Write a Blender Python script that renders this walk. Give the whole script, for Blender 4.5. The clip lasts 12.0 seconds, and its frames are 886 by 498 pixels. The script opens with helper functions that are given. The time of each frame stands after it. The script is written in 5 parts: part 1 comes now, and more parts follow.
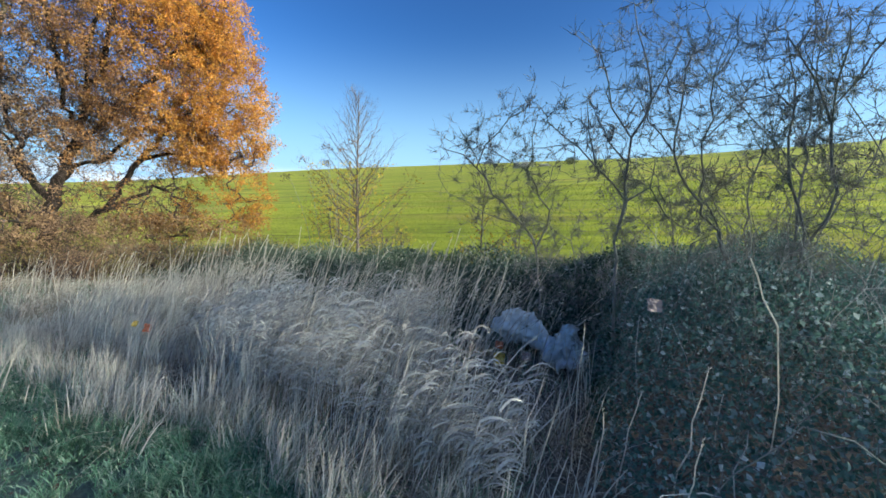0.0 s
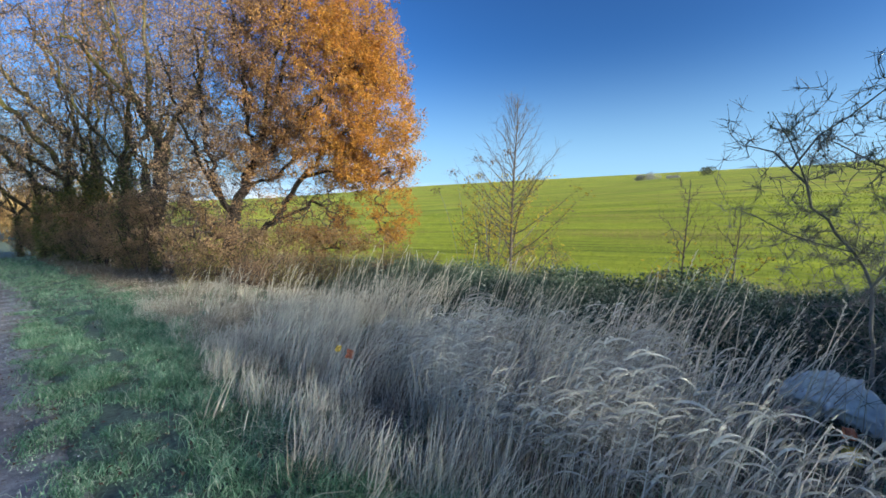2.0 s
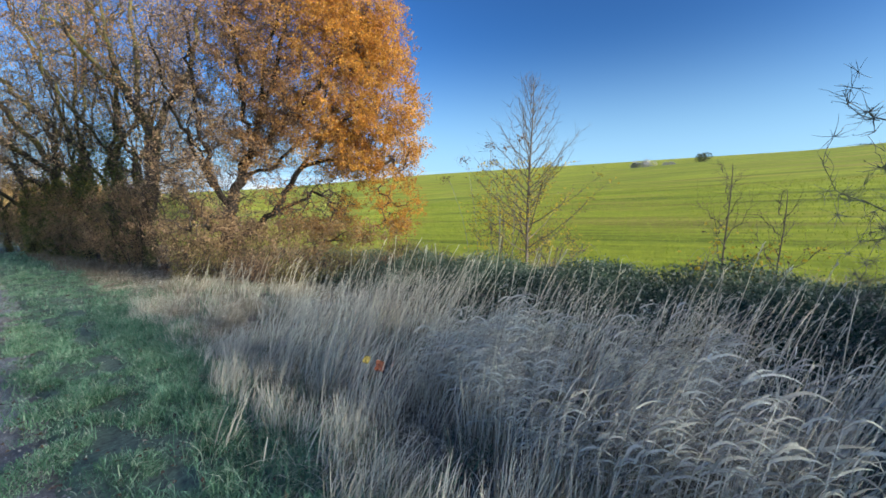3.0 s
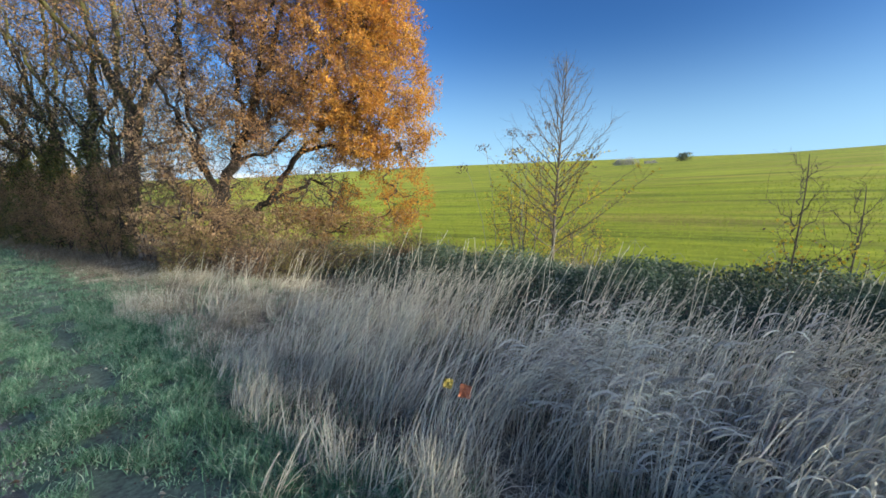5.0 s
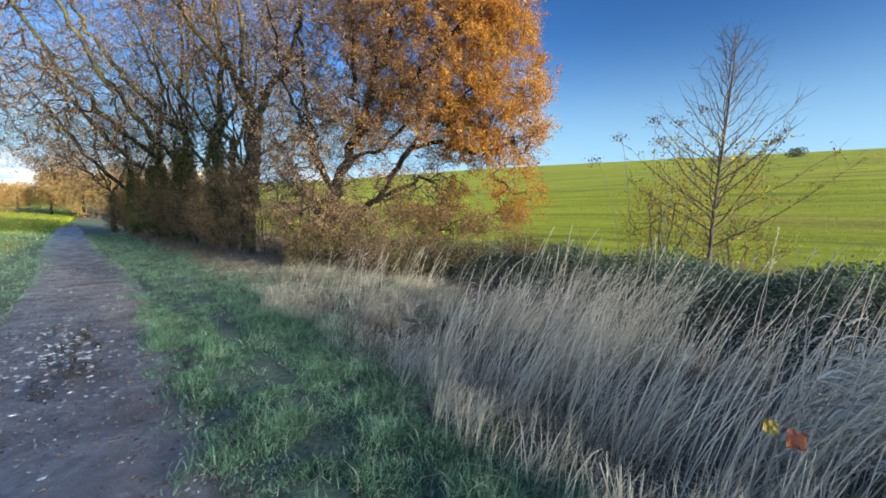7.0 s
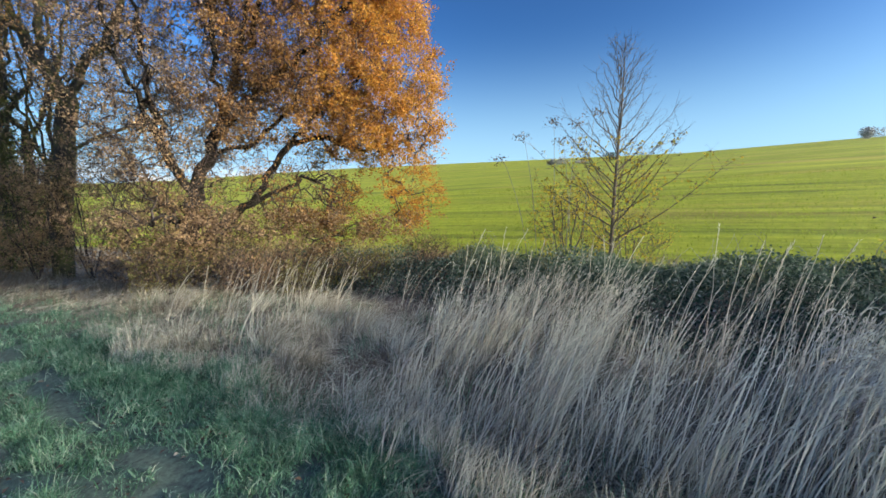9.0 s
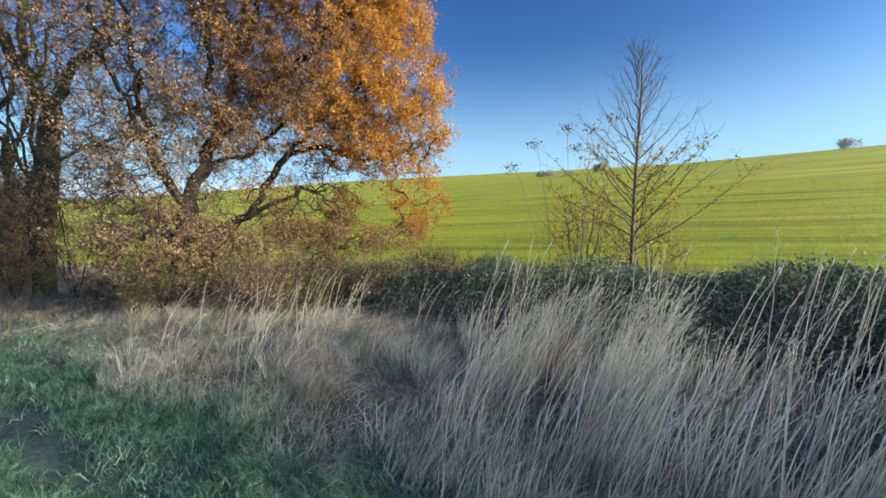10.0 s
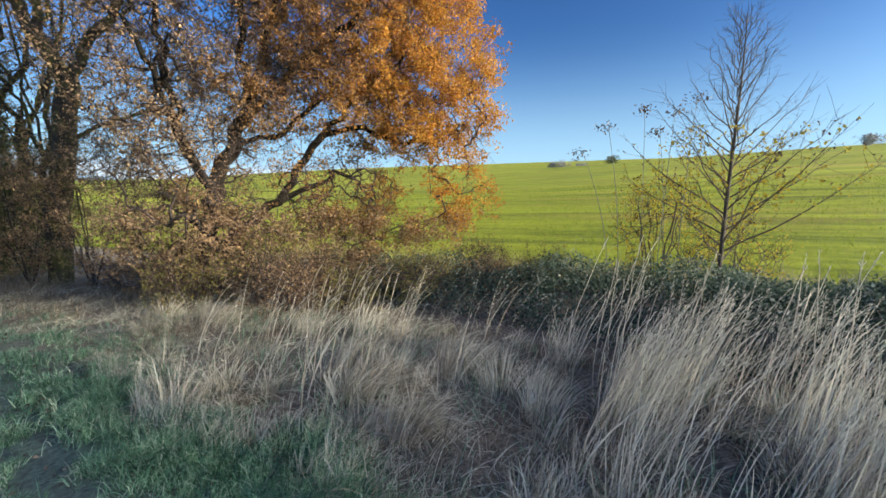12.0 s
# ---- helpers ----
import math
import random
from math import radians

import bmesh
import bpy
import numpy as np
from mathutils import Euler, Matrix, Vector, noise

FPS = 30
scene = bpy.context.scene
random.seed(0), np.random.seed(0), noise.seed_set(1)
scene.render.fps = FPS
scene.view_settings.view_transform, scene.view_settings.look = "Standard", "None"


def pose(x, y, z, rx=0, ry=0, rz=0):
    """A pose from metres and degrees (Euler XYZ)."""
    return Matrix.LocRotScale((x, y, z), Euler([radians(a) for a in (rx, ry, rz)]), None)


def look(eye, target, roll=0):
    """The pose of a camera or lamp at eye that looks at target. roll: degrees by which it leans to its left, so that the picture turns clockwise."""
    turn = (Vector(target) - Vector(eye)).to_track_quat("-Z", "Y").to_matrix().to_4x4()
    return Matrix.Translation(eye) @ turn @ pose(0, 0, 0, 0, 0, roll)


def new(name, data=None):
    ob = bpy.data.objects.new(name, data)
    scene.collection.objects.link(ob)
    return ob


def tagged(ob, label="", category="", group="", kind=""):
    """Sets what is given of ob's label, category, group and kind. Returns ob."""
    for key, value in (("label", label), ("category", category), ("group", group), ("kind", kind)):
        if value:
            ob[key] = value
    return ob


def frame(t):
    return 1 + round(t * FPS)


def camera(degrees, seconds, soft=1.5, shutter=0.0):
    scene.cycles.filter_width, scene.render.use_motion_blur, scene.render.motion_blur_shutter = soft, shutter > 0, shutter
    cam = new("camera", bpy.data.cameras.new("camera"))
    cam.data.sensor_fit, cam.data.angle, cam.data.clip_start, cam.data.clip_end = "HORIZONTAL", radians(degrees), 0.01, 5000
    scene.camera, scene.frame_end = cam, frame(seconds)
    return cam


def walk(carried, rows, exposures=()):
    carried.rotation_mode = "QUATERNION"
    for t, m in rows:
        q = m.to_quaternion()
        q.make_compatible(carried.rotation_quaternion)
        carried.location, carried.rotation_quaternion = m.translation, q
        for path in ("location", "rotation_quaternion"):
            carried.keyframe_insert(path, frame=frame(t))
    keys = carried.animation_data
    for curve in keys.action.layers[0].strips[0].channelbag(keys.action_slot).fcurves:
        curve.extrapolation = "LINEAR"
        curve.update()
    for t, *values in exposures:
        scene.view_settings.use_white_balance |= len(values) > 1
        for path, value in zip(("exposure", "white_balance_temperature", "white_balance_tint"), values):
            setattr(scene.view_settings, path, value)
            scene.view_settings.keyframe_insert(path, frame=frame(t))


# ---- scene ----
cam = camera(94.1, 12.0, soft=1.65)
PATH = [
    (0, (0.165, 0.154, 1.434), (1.907, 1.108, 1.198), 0.6),
    (0.5, (0.151, 0.507, 1.425), (1.822, 1.59, 1.239), 0.3),
    (1, (0.278, 0.852, 1.45), (1.792, 2.153, 1.319), 0.4),
    (1.5, (0.26, 1.228, 1.395), (1.625, 2.681, 1.238), 0.6),
    (2, (0.18, 1.574, 1.423), (1.621, 2.95, 1.251), 0.7),
    (2.5, (0.265, 1.911, 1.424), (1.757, 3.231, 1.241), 0.4),
    (3, (0.285, 2.209, 1.429), (1.738, 3.565, 1.206), 0.1),
    (5, (0.282, 3.302, 1.343), (1.79, 4.591, 1.091), 1.3),
    (5.5, (0.237, 3.591, 1.288), (1.858, 4.741, 1.062), 0.5),
    (6, (0.093, 3.837, 1.276), (1.567, 5.17, 1.048), 1.3),
    (6.5, (-0.005, 4.225, 1.236), (1.257, 5.76, 1.003), 1.4),
    (7, (-0.156, 4.509, 1.199), (1.109, 6.037, 0.945), 1.3),
    (9, (-0.124, 5.723, 1.214), (1.56, 6.773, 0.969), 0.3),
    (9.5, (-0.132, 5.981, 1.195), (1.598, 6.957, 0.959), 0.1),
    (10, (0.023, 6.315, 1.16), (1.738, 7.326, 0.975), -0.2),
    (10.5, (0.091, 6.59, 1.145), (1.791, 7.624, 0.947), 0.1),
    (11, (0.073, 6.96, 1.144), (1.8, 7.939, 0.902), 0.0),
    (11.5, (0.14, 7.225, 1.142), (1.864, 8.207, 0.891), 0.3),
    (12, (0.304, 7.549, 1.16), (1.998, 8.586, 0.922), 1.0),
]
walk(cam, [(t, look(eye, target, roll)) for t, eye, target, roll in PATH], exposures=[(0, 1.26, 6100, 2), (2, 1.13, 6100, 2), (4.5, 1.17, 6300, 2), (6.5, 1.14, 6350, 2), (9.5, 1.23, 6450, 2), (12, 1.21, 6600, 4)])

# ---- world, sun ----
SUN_AZ, SUN_EL = (0.22, -1.0), 14.0
sun_dir = Vector((SUN_AZ[0], SUN_AZ[1], 0)).normalized() * math.cos(radians(SUN_EL)) + Vector((0, 0, math.sin(radians(SUN_EL))))
world = bpy.data.worlds.new("sky")
scene.world = world
world.use_nodes = True
wn, wl = world.node_tree.nodes, world.node_tree.links
sky = wn.new("ShaderNodeTexSky")
sky.sky_type, sky.sun_disc = "NISHITA", False
sky.sun_elevation, sky.sun_rotation = radians(SUN_EL), math.atan2(SUN_AZ[0], SUN_AZ[1])
sky.air_density, sky.dust_density, sky.ozone_density = 1.0, 3.2, 4.0
bg = wn["Background"]
bg.inputs["Strength"].default_value = 0.05
# thin bank of cloud low over the horizon
wtc = wn.new("ShaderNodeTexCoord")
wsep = wn.new("ShaderNodeSeparateXYZ")
wl.new(wtc.outputs["Generated"], wsep.inputs[0])
wmap = wn.new("ShaderNodeMapping")
wmap.inputs["Scale"].default_value = (5, 5, 34)
wl.new(wtc.outputs["Generated"], wmap.inputs[0])
wnoise = wn.new("ShaderNodeTexNoise")
wnoise.inputs["Scale"].default_value, wnoise.inputs["Detail"].default_value = 1.0, 6
wl.new(wmap.outputs[0], wnoise.inputs[0])
wr1 = wn.new("ShaderNodeMapRange")
wr1.inputs[1].default_value, wr1.inputs[2].default_value = 0.38, 0.52
wl.new(wnoise.outputs[0], wr1.inputs[0])
wr2 = wn.new("ShaderNodeMapRange")
wr2.inputs[1].default_value, wr2.inputs[2].default_value, wr2.inputs[3].default_value, wr2.inputs[4].default_value = 0.025, 0.075, 1.0, 0.0
wl.new(wsep.outputs[2], wr2.inputs[0])
wmul = wn.new("ShaderNodeMath")
wmul.operation = "MULTIPLY"
wl.new(wr1.outputs[0], wmul.inputs[0])
wl.new(wr2.outputs[0], wmul.inputs[1])
wmix = wn.new("ShaderNodeMix")
wmix.data_type = "RGBA"
wl.new(wmul.outputs[0], wmix.inputs[0])
wgam = wn.new("ShaderNodeGamma")
wgam.inputs[1].default_value = 1.7
wl.new(sky.outputs[0], wgam.inputs[0])
# pale haze towards the horizon, all round
whz = wn.new("ShaderNodeMapRange")
whz.interpolation_type = "SMOOTHERSTEP"
whz.inputs[1].default_value, whz.inputs[2].default_value, whz.inputs[3].default_value, whz.inputs[4].default_value = -0.12, 0.40, 1.0, 0.0
wl.new(wsep.outputs[2], whz.inputs[0])
whm = wn.new("ShaderNodeMix")
whm.data_type = "RGBA"
wl.new(whz.outputs[0], whm.inputs[0])
wl.new(wgam.outputs[0], whm.inputs[6])
whm.inputs[7].default_value = (5.6, 8.8, 12.5, 1)
wl.new(whm.outputs[2], wmix.inputs[6])
wmix.inputs[7].default_value = (11.0, 11.0, 11.5, 1)
wl.new(wmix.outputs[2], bg.inputs[0])
sun = new("sun", bpy.data.lights.new("sun", "SUN"))
sun.data.energy, sun.data.angle, sun.data.color = 4.8, radians(0.7), (1.0, 0.89, 0.72)
sun.matrix_world = look(sun_dir * 60, (0, 0, 0))


# ---- materials ----
def nodes_of(name):
    m = bpy.data.materials.new(name)
    m.use_nodes = True
    nt = m.node_tree
    return m, nt.nodes, nt.links, nt.nodes["Principled BSDF"]


def noise_node(n, l, co, scale, detail=4, rough=0.6, stretch=None):
    if stretch:
        mp = n.new("ShaderNodeMapping")
        mp.inputs["Scale"].default_value = stretch
        l.new(co, mp.inputs[0])
        co = mp.outputs[0]
    t = n.new("ShaderNodeTexNoise")
    t.inputs["Scale"].default_value, t.inputs["Detail"].default_value, t.inputs["Roughness"].default_value = scale, detail, rough
    l.new(co, t.inputs["Vector"])
    return t.outputs["Fac"]


def ramp(n, l, fac, stops):
    r = n.new("ShaderNodeValToRGB")
    e = r.color_ramp.elements
    while len(e) < len(stops):
        e.new(0.5)
    for k, (p, c) in enumerate(stops):
        e[k].position, e[k].color = p, (*c, 1)
    l.new(fac, r.inputs[0])
    return r.outputs[0]


def mixed(n, l, fac, a, b, mode="MIX"):
    m = n.new("ShaderNodeMix")
    m.data_type, m.blend_type = "RGBA", mode
    for sock, v in ((m.inputs[0], fac), (m.inputs[6], a), (m.inputs[7], b)):
        if isinstance(v, (int, float)):
            sock.default_value = v
        elif isinstance(v, tuple):
            sock.default_value = (*v, 1)
        else:
            l.new(v, sock)
    return m.outputs[2]


def mapped(n, l, v, a, b, c=0.0, d=1.0):
    r = n.new("ShaderNodeMapRange")
    for k, x in enumerate((a, b, c, d)):
        r.inputs[k + 1].default_value = x
    l.new(v, r.inputs[0])
    return r.outputs[0]


def bumped(n, l, bsdf, height, strength, dist=0.02):
    b = n.new("ShaderNodeBump")
    b.inputs["Strength"].default_value, b.inputs["Distance"].default_value = strength, dist
    l.new(height, b.inputs["Height"])
    l.new(b.outputs[0], bsdf.inputs["Normal"])


def blade_mat(name, stops, patch=((0.3, (0.8, 0.8, 0.8)), (0.7, (1.1, 1.1, 1.1))), pscale=1.5, rough=0.6, through_light=0.3, gloss=0.3):
    """Leaves and blades: a colour for each island, patches over the stand, light that comes through."""
    m, n, l, p = nodes_of(name)
    g, co = n.new("ShaderNodeNewGeometry"), n.new("ShaderNodeTexCoord").outputs["Object"]
    c = ramp(n, l, g.outputs["Random Per Island"], stops)
    c = mixed(n, l, 1.0, c, ramp(n, l, noise_node(n, l, co, pscale), list(patch)), "MULTIPLY")
    fine = noise_node(n, l, co, 90, 2)
    c = mixed(n, l, 1.0, c, ramp(n, l, fine, [(0.3, (0.85, 0.85, 0.85)), (0.7, (1.1, 1.1, 1.1))]), "MULTIPLY")
    l.new(c, p.inputs["Base Color"])
    p.inputs["Roughness"].default_value = rough
    p.inputs["Specular IOR Level"].default_value = gloss
    if through_light:
        t = n.new("ShaderNodeBsdfTranslucent")
        l.new(c, t.inputs[0])
        s = n.new("ShaderNodeMixShader")
        s.inputs[0].default_value = through_light
        l.new(p.outputs[0], s.inputs[1])
        l.new(t.outputs[0], s.inputs[2])
        l.new(s.outputs[0], n["Material Output"].inputs[0])
    return m


def bark_mat(name, dark, light, moss=None, scale=14, mossy=(0.5, 0.65)):
    m, n, l, p = nodes_of(name)
    co = n.new("ShaderNodeTexCoord").outputs["Object"]
    f = noise_node(n, l, co, scale, 6, 0.7, (1, 1, 0.25))
    c = ramp(n, l, f, [(0.3, dark), (0.7, light)])
    if moss:
        c = mixed(n, l, mapped(n, l, noise_node(n, l, co, 2.2, 5), *mossy), c, moss)
    l.new(c, p.inputs["Base Color"])
    p.inputs["Roughness"].default_value = 0.9
    p.inputs["Specular IOR Level"].default_value = 0.2
    bumped(n, l, p, f, 0.7, 0.03)
    return m


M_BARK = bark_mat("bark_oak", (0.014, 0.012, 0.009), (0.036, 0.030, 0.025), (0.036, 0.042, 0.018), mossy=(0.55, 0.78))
M_BARKM = bark_mat("bark_mossy", (0.026, 0.022, 0.018), (0.085, 0.07, 0.058), (0.125, 0.115, 0.04), mossy=(0.42, 0.6))
M_TWIG = bark_mat("bark_twig", (0.04, 0.03, 0.027), (0.11, 0.085, 0.075), None, 30)
M_THORN = bark_mat("bark_thorn", (0.12, 0.115, 0.11), (0.31, 0.30, 0.28), (0.17, 0.20, 0.12), 30, (0.5, 0.7))
M_SAP = bark_mat("bark_sapling", (0.06, 0.05, 0.042), (0.155, 0.13, 0.108), None, 30)
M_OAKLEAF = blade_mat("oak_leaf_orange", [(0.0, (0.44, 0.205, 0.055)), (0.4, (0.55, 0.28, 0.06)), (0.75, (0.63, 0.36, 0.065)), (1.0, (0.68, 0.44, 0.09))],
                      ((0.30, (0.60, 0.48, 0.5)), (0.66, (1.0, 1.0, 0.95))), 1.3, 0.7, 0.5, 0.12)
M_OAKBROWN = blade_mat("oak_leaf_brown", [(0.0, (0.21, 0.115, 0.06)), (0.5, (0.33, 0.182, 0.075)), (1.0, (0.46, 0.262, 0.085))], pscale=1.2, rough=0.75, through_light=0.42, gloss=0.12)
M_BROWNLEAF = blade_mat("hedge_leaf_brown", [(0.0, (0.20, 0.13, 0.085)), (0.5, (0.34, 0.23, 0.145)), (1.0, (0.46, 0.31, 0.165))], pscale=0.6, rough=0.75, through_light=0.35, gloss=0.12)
M_BRIAR = blade_mat("briar_leaf", [(0.0, (0.12, 0.12, 0.04)), (0.6, (0.24, 0.22, 0.07)), (1.0, (0.36, 0.27, 0.10))], pscale=0.8, rough=0.7, through_light=0.3, gloss=0.12)
M_YELLOW = blade_mat("leaf_yellow", [(0.0, (0.35, 0.27, 0.03)), (0.5, (0.52, 0.38, 0.04)), (1.0, (0.58, 0.46, 0.08))], through_light=0.4)
M_IVY = blade_mat("ivy_leaf", [(0.0, (0.07, 0.085, 0.03)), (0.6, (0.15, 0.155, 0.045)), (1.0, (0.30, 0.26, 0.08))], rough=0.4, through_light=0.15)
M_BRAMBLE = blade_mat("bramble_leaf", [(0.0, (0.04, 0.07, 0.045)), (0.6, (0.10, 0.15, 0.105)), (0.88, (0.19, 0.24, 0.18)), (1.0, (0.46, 0.48, 0.42))], rough=0.7, through_light=0.3, gloss=0.15)
# greyer green than M_BRAMBLE, and lightened to lift the shade on the near thicket
M_THICKET = blade_mat("thicket_leaf_lightened", [(0.0, (0.07, 0.14, 0.11)), (0.6, (0.16, 0.265, 0.22)), (0.85, (0.28, 0.385, 0.34)), (1.0, (0.60, 0.65, 0.61))], rough=0.7, through_light=0.4, gloss=0.15)
M_CANE = blade_mat("bramble_cane", [(0.0, (0.12, 0.13, 0.11)), (0.7, (0.24, 0.25, 0.215)), (1.0, (0.48, 0.47, 0.42))], through_light=0)
M_DRY = blade_mat("dry_grass", [(0.0, (0.43, 0.395, 0.32)), (0.4, (0.72, 0.675, 0.565)), (1.0, (0.91, 0.87, 0.75))], ((0.3, (0.82, 0.8, 0.78)), (0.7, (1.04, 1.04, 1.02))), 0.9, 0.6, 0.5)
M_REED = blade_mat("coarse_dead_leaf", [(0.0, (0.38, 0.355, 0.305)), (0.5, (0.61, 0.58, 0.51)), (1.0, (0.86, 0.84, 0.76))], pscale=1.2, rough=0.6, through_light=0.4)
M_THATCH = blade_mat("dead_thatch", [(0.0, (0.27, 0.23, 0.175)), (0.5, (0.55, 0.49, 0.385)), (1.0, (0.80, 0.74, 0.61))], pscale=1.4, through_light=0.35)
M_STRAW = blade_mat("dull_straw", [(0.0, (0.16, 0.125, 0.09)), (0.6, (0.28, 0.235, 0.17)), (1.0, (0.40, 0.34, 0.25))], pscale=0.8, through_light=0.3)
M_VERGE = blade_mat("verge_grass", [(0.0, (0.075, 0.155, 0.085)), (0.5, (0.22, 0.42, 0.26)), (0.85, (0.42, 0.61, 0.44)), (1.0, (0.70, 0.70, 0.58))], ((0.34, (0.46, 0.54, 0.5)), (0.64, (1.12, 1.08, 1.02))), 2.6, 0.45, 0.4)
M_CROP = blade_mat("young_crop", [(0.0, (0.16, 0.21, 0.02)), (0.6, (0.28, 0.34, 0.03)), (1.0, (0.36, 0.41, 0.05))], pscale=0.5, through_light=0.4)
M_FARGOLD = blade_mat("far_leaf_gold", [(0.0, (0.26, 0.16, 0.07)), (0.5, (0.40, 0.26, 0.10)), (1.0, (0.46, 0.33, 0.15))], pscale=0.15, through_light=0.3)
M_FARDARK = blade_mat("far_leaf_dark", [(0.0, (0.03, 0.045, 0.02)), (1.0, (0.08, 0.09, 0.04))], pscale=0.3, through_light=0.1)
M_FARGREY = blade_mat("far_twig_grey", [(0.0, (0.27, 0.27, 0.29)), (1.0, (0.40, 0.40, 0.42))], pscale=0.3, through_light=0.1)
M_LITTER = blade_mat("fallen_leaf", [(0.0, (0.06, 0.042, 0.036)), (0.6, (0.13, 0.085, 0.06)), (0.93, (0.20, 0.14, 0.09)), (1.0, (0.40, 0.36, 0.30))], pscale=2, through_light=0.1)


def make_ground_mat():
    m, n, l, p = nodes_of("ground_earth_grass")
    co = n.new("ShaderNodeTexCoord").outputs["Object"]
    sep = n.new("ShaderNodeSeparateXYZ")
    l.new(co, sep.inputs[0])
    edge = noise_node(n, l, co, 1.3, 5)
    shift = n.new("ShaderNodeMath")
    shift.operation = "MULTIPLY_ADD"
    shift.inputs[1].default_value = 0.9
    l.new(edge, shift.inputs[0])
    l.new(sep.outputs[0], shift.inputs[2])
    xx = shift.outputs[0]
    fine = noise_node(n, l, co, 22, 6, 0.7)
    soil = ramp(n, l, fine, [(0.3, (0.07, 0.06, 0.05)), (0.5, (0.20, 0.165, 0.13)), (0.75, (0.40, 0.35, 0.28))])
    turf = ramp(n, l, fine, [(0.3, (0.055, 0.065, 0.058)), (0.5, (0.12, 0.155, 0.125)), (0.75, (0.21, 0.29, 0.21))])
    # the crop: drilled in lines along the hedge, thin in places
    lines = noise_node(n, l, co, 1.0, 5, 0.65, (0.9, 0.035, 1))
    wide = noise_node(n, l, co, 0.03, 4, 0.6)
    crop = ramp(n, l, lines, [(0.36, (0.155, 0.175, 0.022)), (0.46, (0.25, 0.285, 0.026)), (0.62, (0.345, 0.375, 0.036)), (0.8, (0.43, 0.45, 0.06))])
    thin = mapped(n, l, noise_node(n, l, co, 1.0, 4, 0.6, (0.16, 0.012, 1)), 0.52, 0.64)
    crop = mixed(n, l, thin, crop, (0.32, 0.28, 0.06))
    bands = noise_node(n, l, co, 1.0, 6, 0.7, (0.2, 0.014, 1))
    crop = mixed(n, l, 1.0, crop, ramp(n, l, bands, [(0.36, (0.62, 0.66, 0.6)), (0.5, (1.0, 1.0, 1.0)), (0.66, (1.15, 1.1, 1.0))]), "MULTIPLY")
    crop = mixed(n, l, 1.0, crop, ramp(n, l, wide, [(0.3, (0.8, 0.85, 0.8)), (0.7, (1.12, 1.08, 1.0))]), "MULTIPLY")
    crop = mixed(n, l, 1.0, crop, ramp(n, l, noise_node(n, l, co, 3, 5, 0.7), [(0.3, (0.75, 0.78, 0.7)), (0.7, (1.2, 1.18, 1.1))]), "MULTIPLY")
    c = mixed(n, l, mapped(n, l, xx, 2.0, 2.6), turf, soil)
    c = mixed(n, l, mapped(n, l, xx, 9.2, 10.2), c, crop)
    left = mapped(n, l, xx, -3.2, -2.2, 1, 0)
    c = mixed(n, l, left, c, mixed(n, l, 0.85, turf, crop))
    l.new(c, p.inputs["Base Color"])
    p.inputs["Roughness"].default_value = 0.9
    p.inputs["Specular IOR Level"].default_value = 0.15
    bumped(n, l, p, lines, 0.6, 0.12)
    return m


def make_track_mat():
    m, n, l, p = nodes_of("track_wet_mud_stone")
    co = n.new("ShaderNodeTexCoord").outputs["Object"]
    big, mid = noise_node(n, l, co, 1.1, 5), noise_node(n, l, co, 9, 6, 0.7)
    grit = noise_node(n, l, co, 60, 4, 0.7)
    c = ramp(n, l, mid, [(0.3, (0.10, 0.10, 0.115)), (0.5, (0.195, 0.195, 0.22)), (0.72, (0.32, 0.32, 0.35))])
    c = mixed(n, l, mapped(n, l, big, 0.5, 0.68), c, (0.115, 0.10, 0.10))
    c = mixed(n, l, 1.0, c, ramp(n, l, grit, [(0.3, (0.7, 0.7, 0.7)), (0.7, (1.25, 1.25, 1.25))]), "MULTIPLY")
    l.new(c, p.inputs["Base Color"])
    l.new(mapped(n, l, noise_node(n, l, co, 2.3, 4), 0.42, 0.62, 0.3, 0.8), p.inputs["Roughness"])
    bumped(n, l, p, mixed(n, l, 0.6, grit, mid), 1.0, 0.03)
    return m


def plain_mat(name, a, b, scale, rough=0.6, bump=0.3, stretch=None, spec=0.4):
    m, n, l, p = nodes_of(name)
    co = n.new("ShaderNodeTexCoord").outputs["Object"]
    f = noise_node(n, l, co, scale, 5, 0.65, stretch)
    l.new(ramp(n, l, f, [(0.3, a), (0.7, b)]), p.inputs["Base Color"])
    p.inputs["Roughness"].default_value, p.inputs["Specular IOR Level"].default_value = rough, spec
    bumped(n, l, p, f, bump, 0.01)
    return m


M_GROUND, M_TRACK = make_ground_mat(), make_track_mat()
# base colour paled to stand in for wet glints on the track
M_STONE = plain_mat("flint_stone_glint", (0.42, 0.42, 0.45), (0.76, 0.77, 0.80), 25, 0.25)
M_GRAVEL = blade_mat("grit", [(0.0, (0.09, 0.08, 0.075)), (0.7, (0.22, 0.21, 0.21)), (1.0, (0.5, 0.5, 0.52))], pscale=1.5, rough=0.5, through_light=0)
M_WATER = plain_mat("puddle_water", (0.03, 0.027, 0.025), (0.05, 0.045, 0.04), 3, 0.04, 0.02, None, 0.6)
M_BAG = plain_mat("bag_plastic", (0.68, 0.70, 0.70), (0.88, 0.89, 0.88), 7, 0.45, 0.5, None, 0.5)
M_ORANGE = plain_mat("wrapper_orange", (0.42, 0.12, 0.05), (0.55, 0.18, 0.08), 20, 0.4)
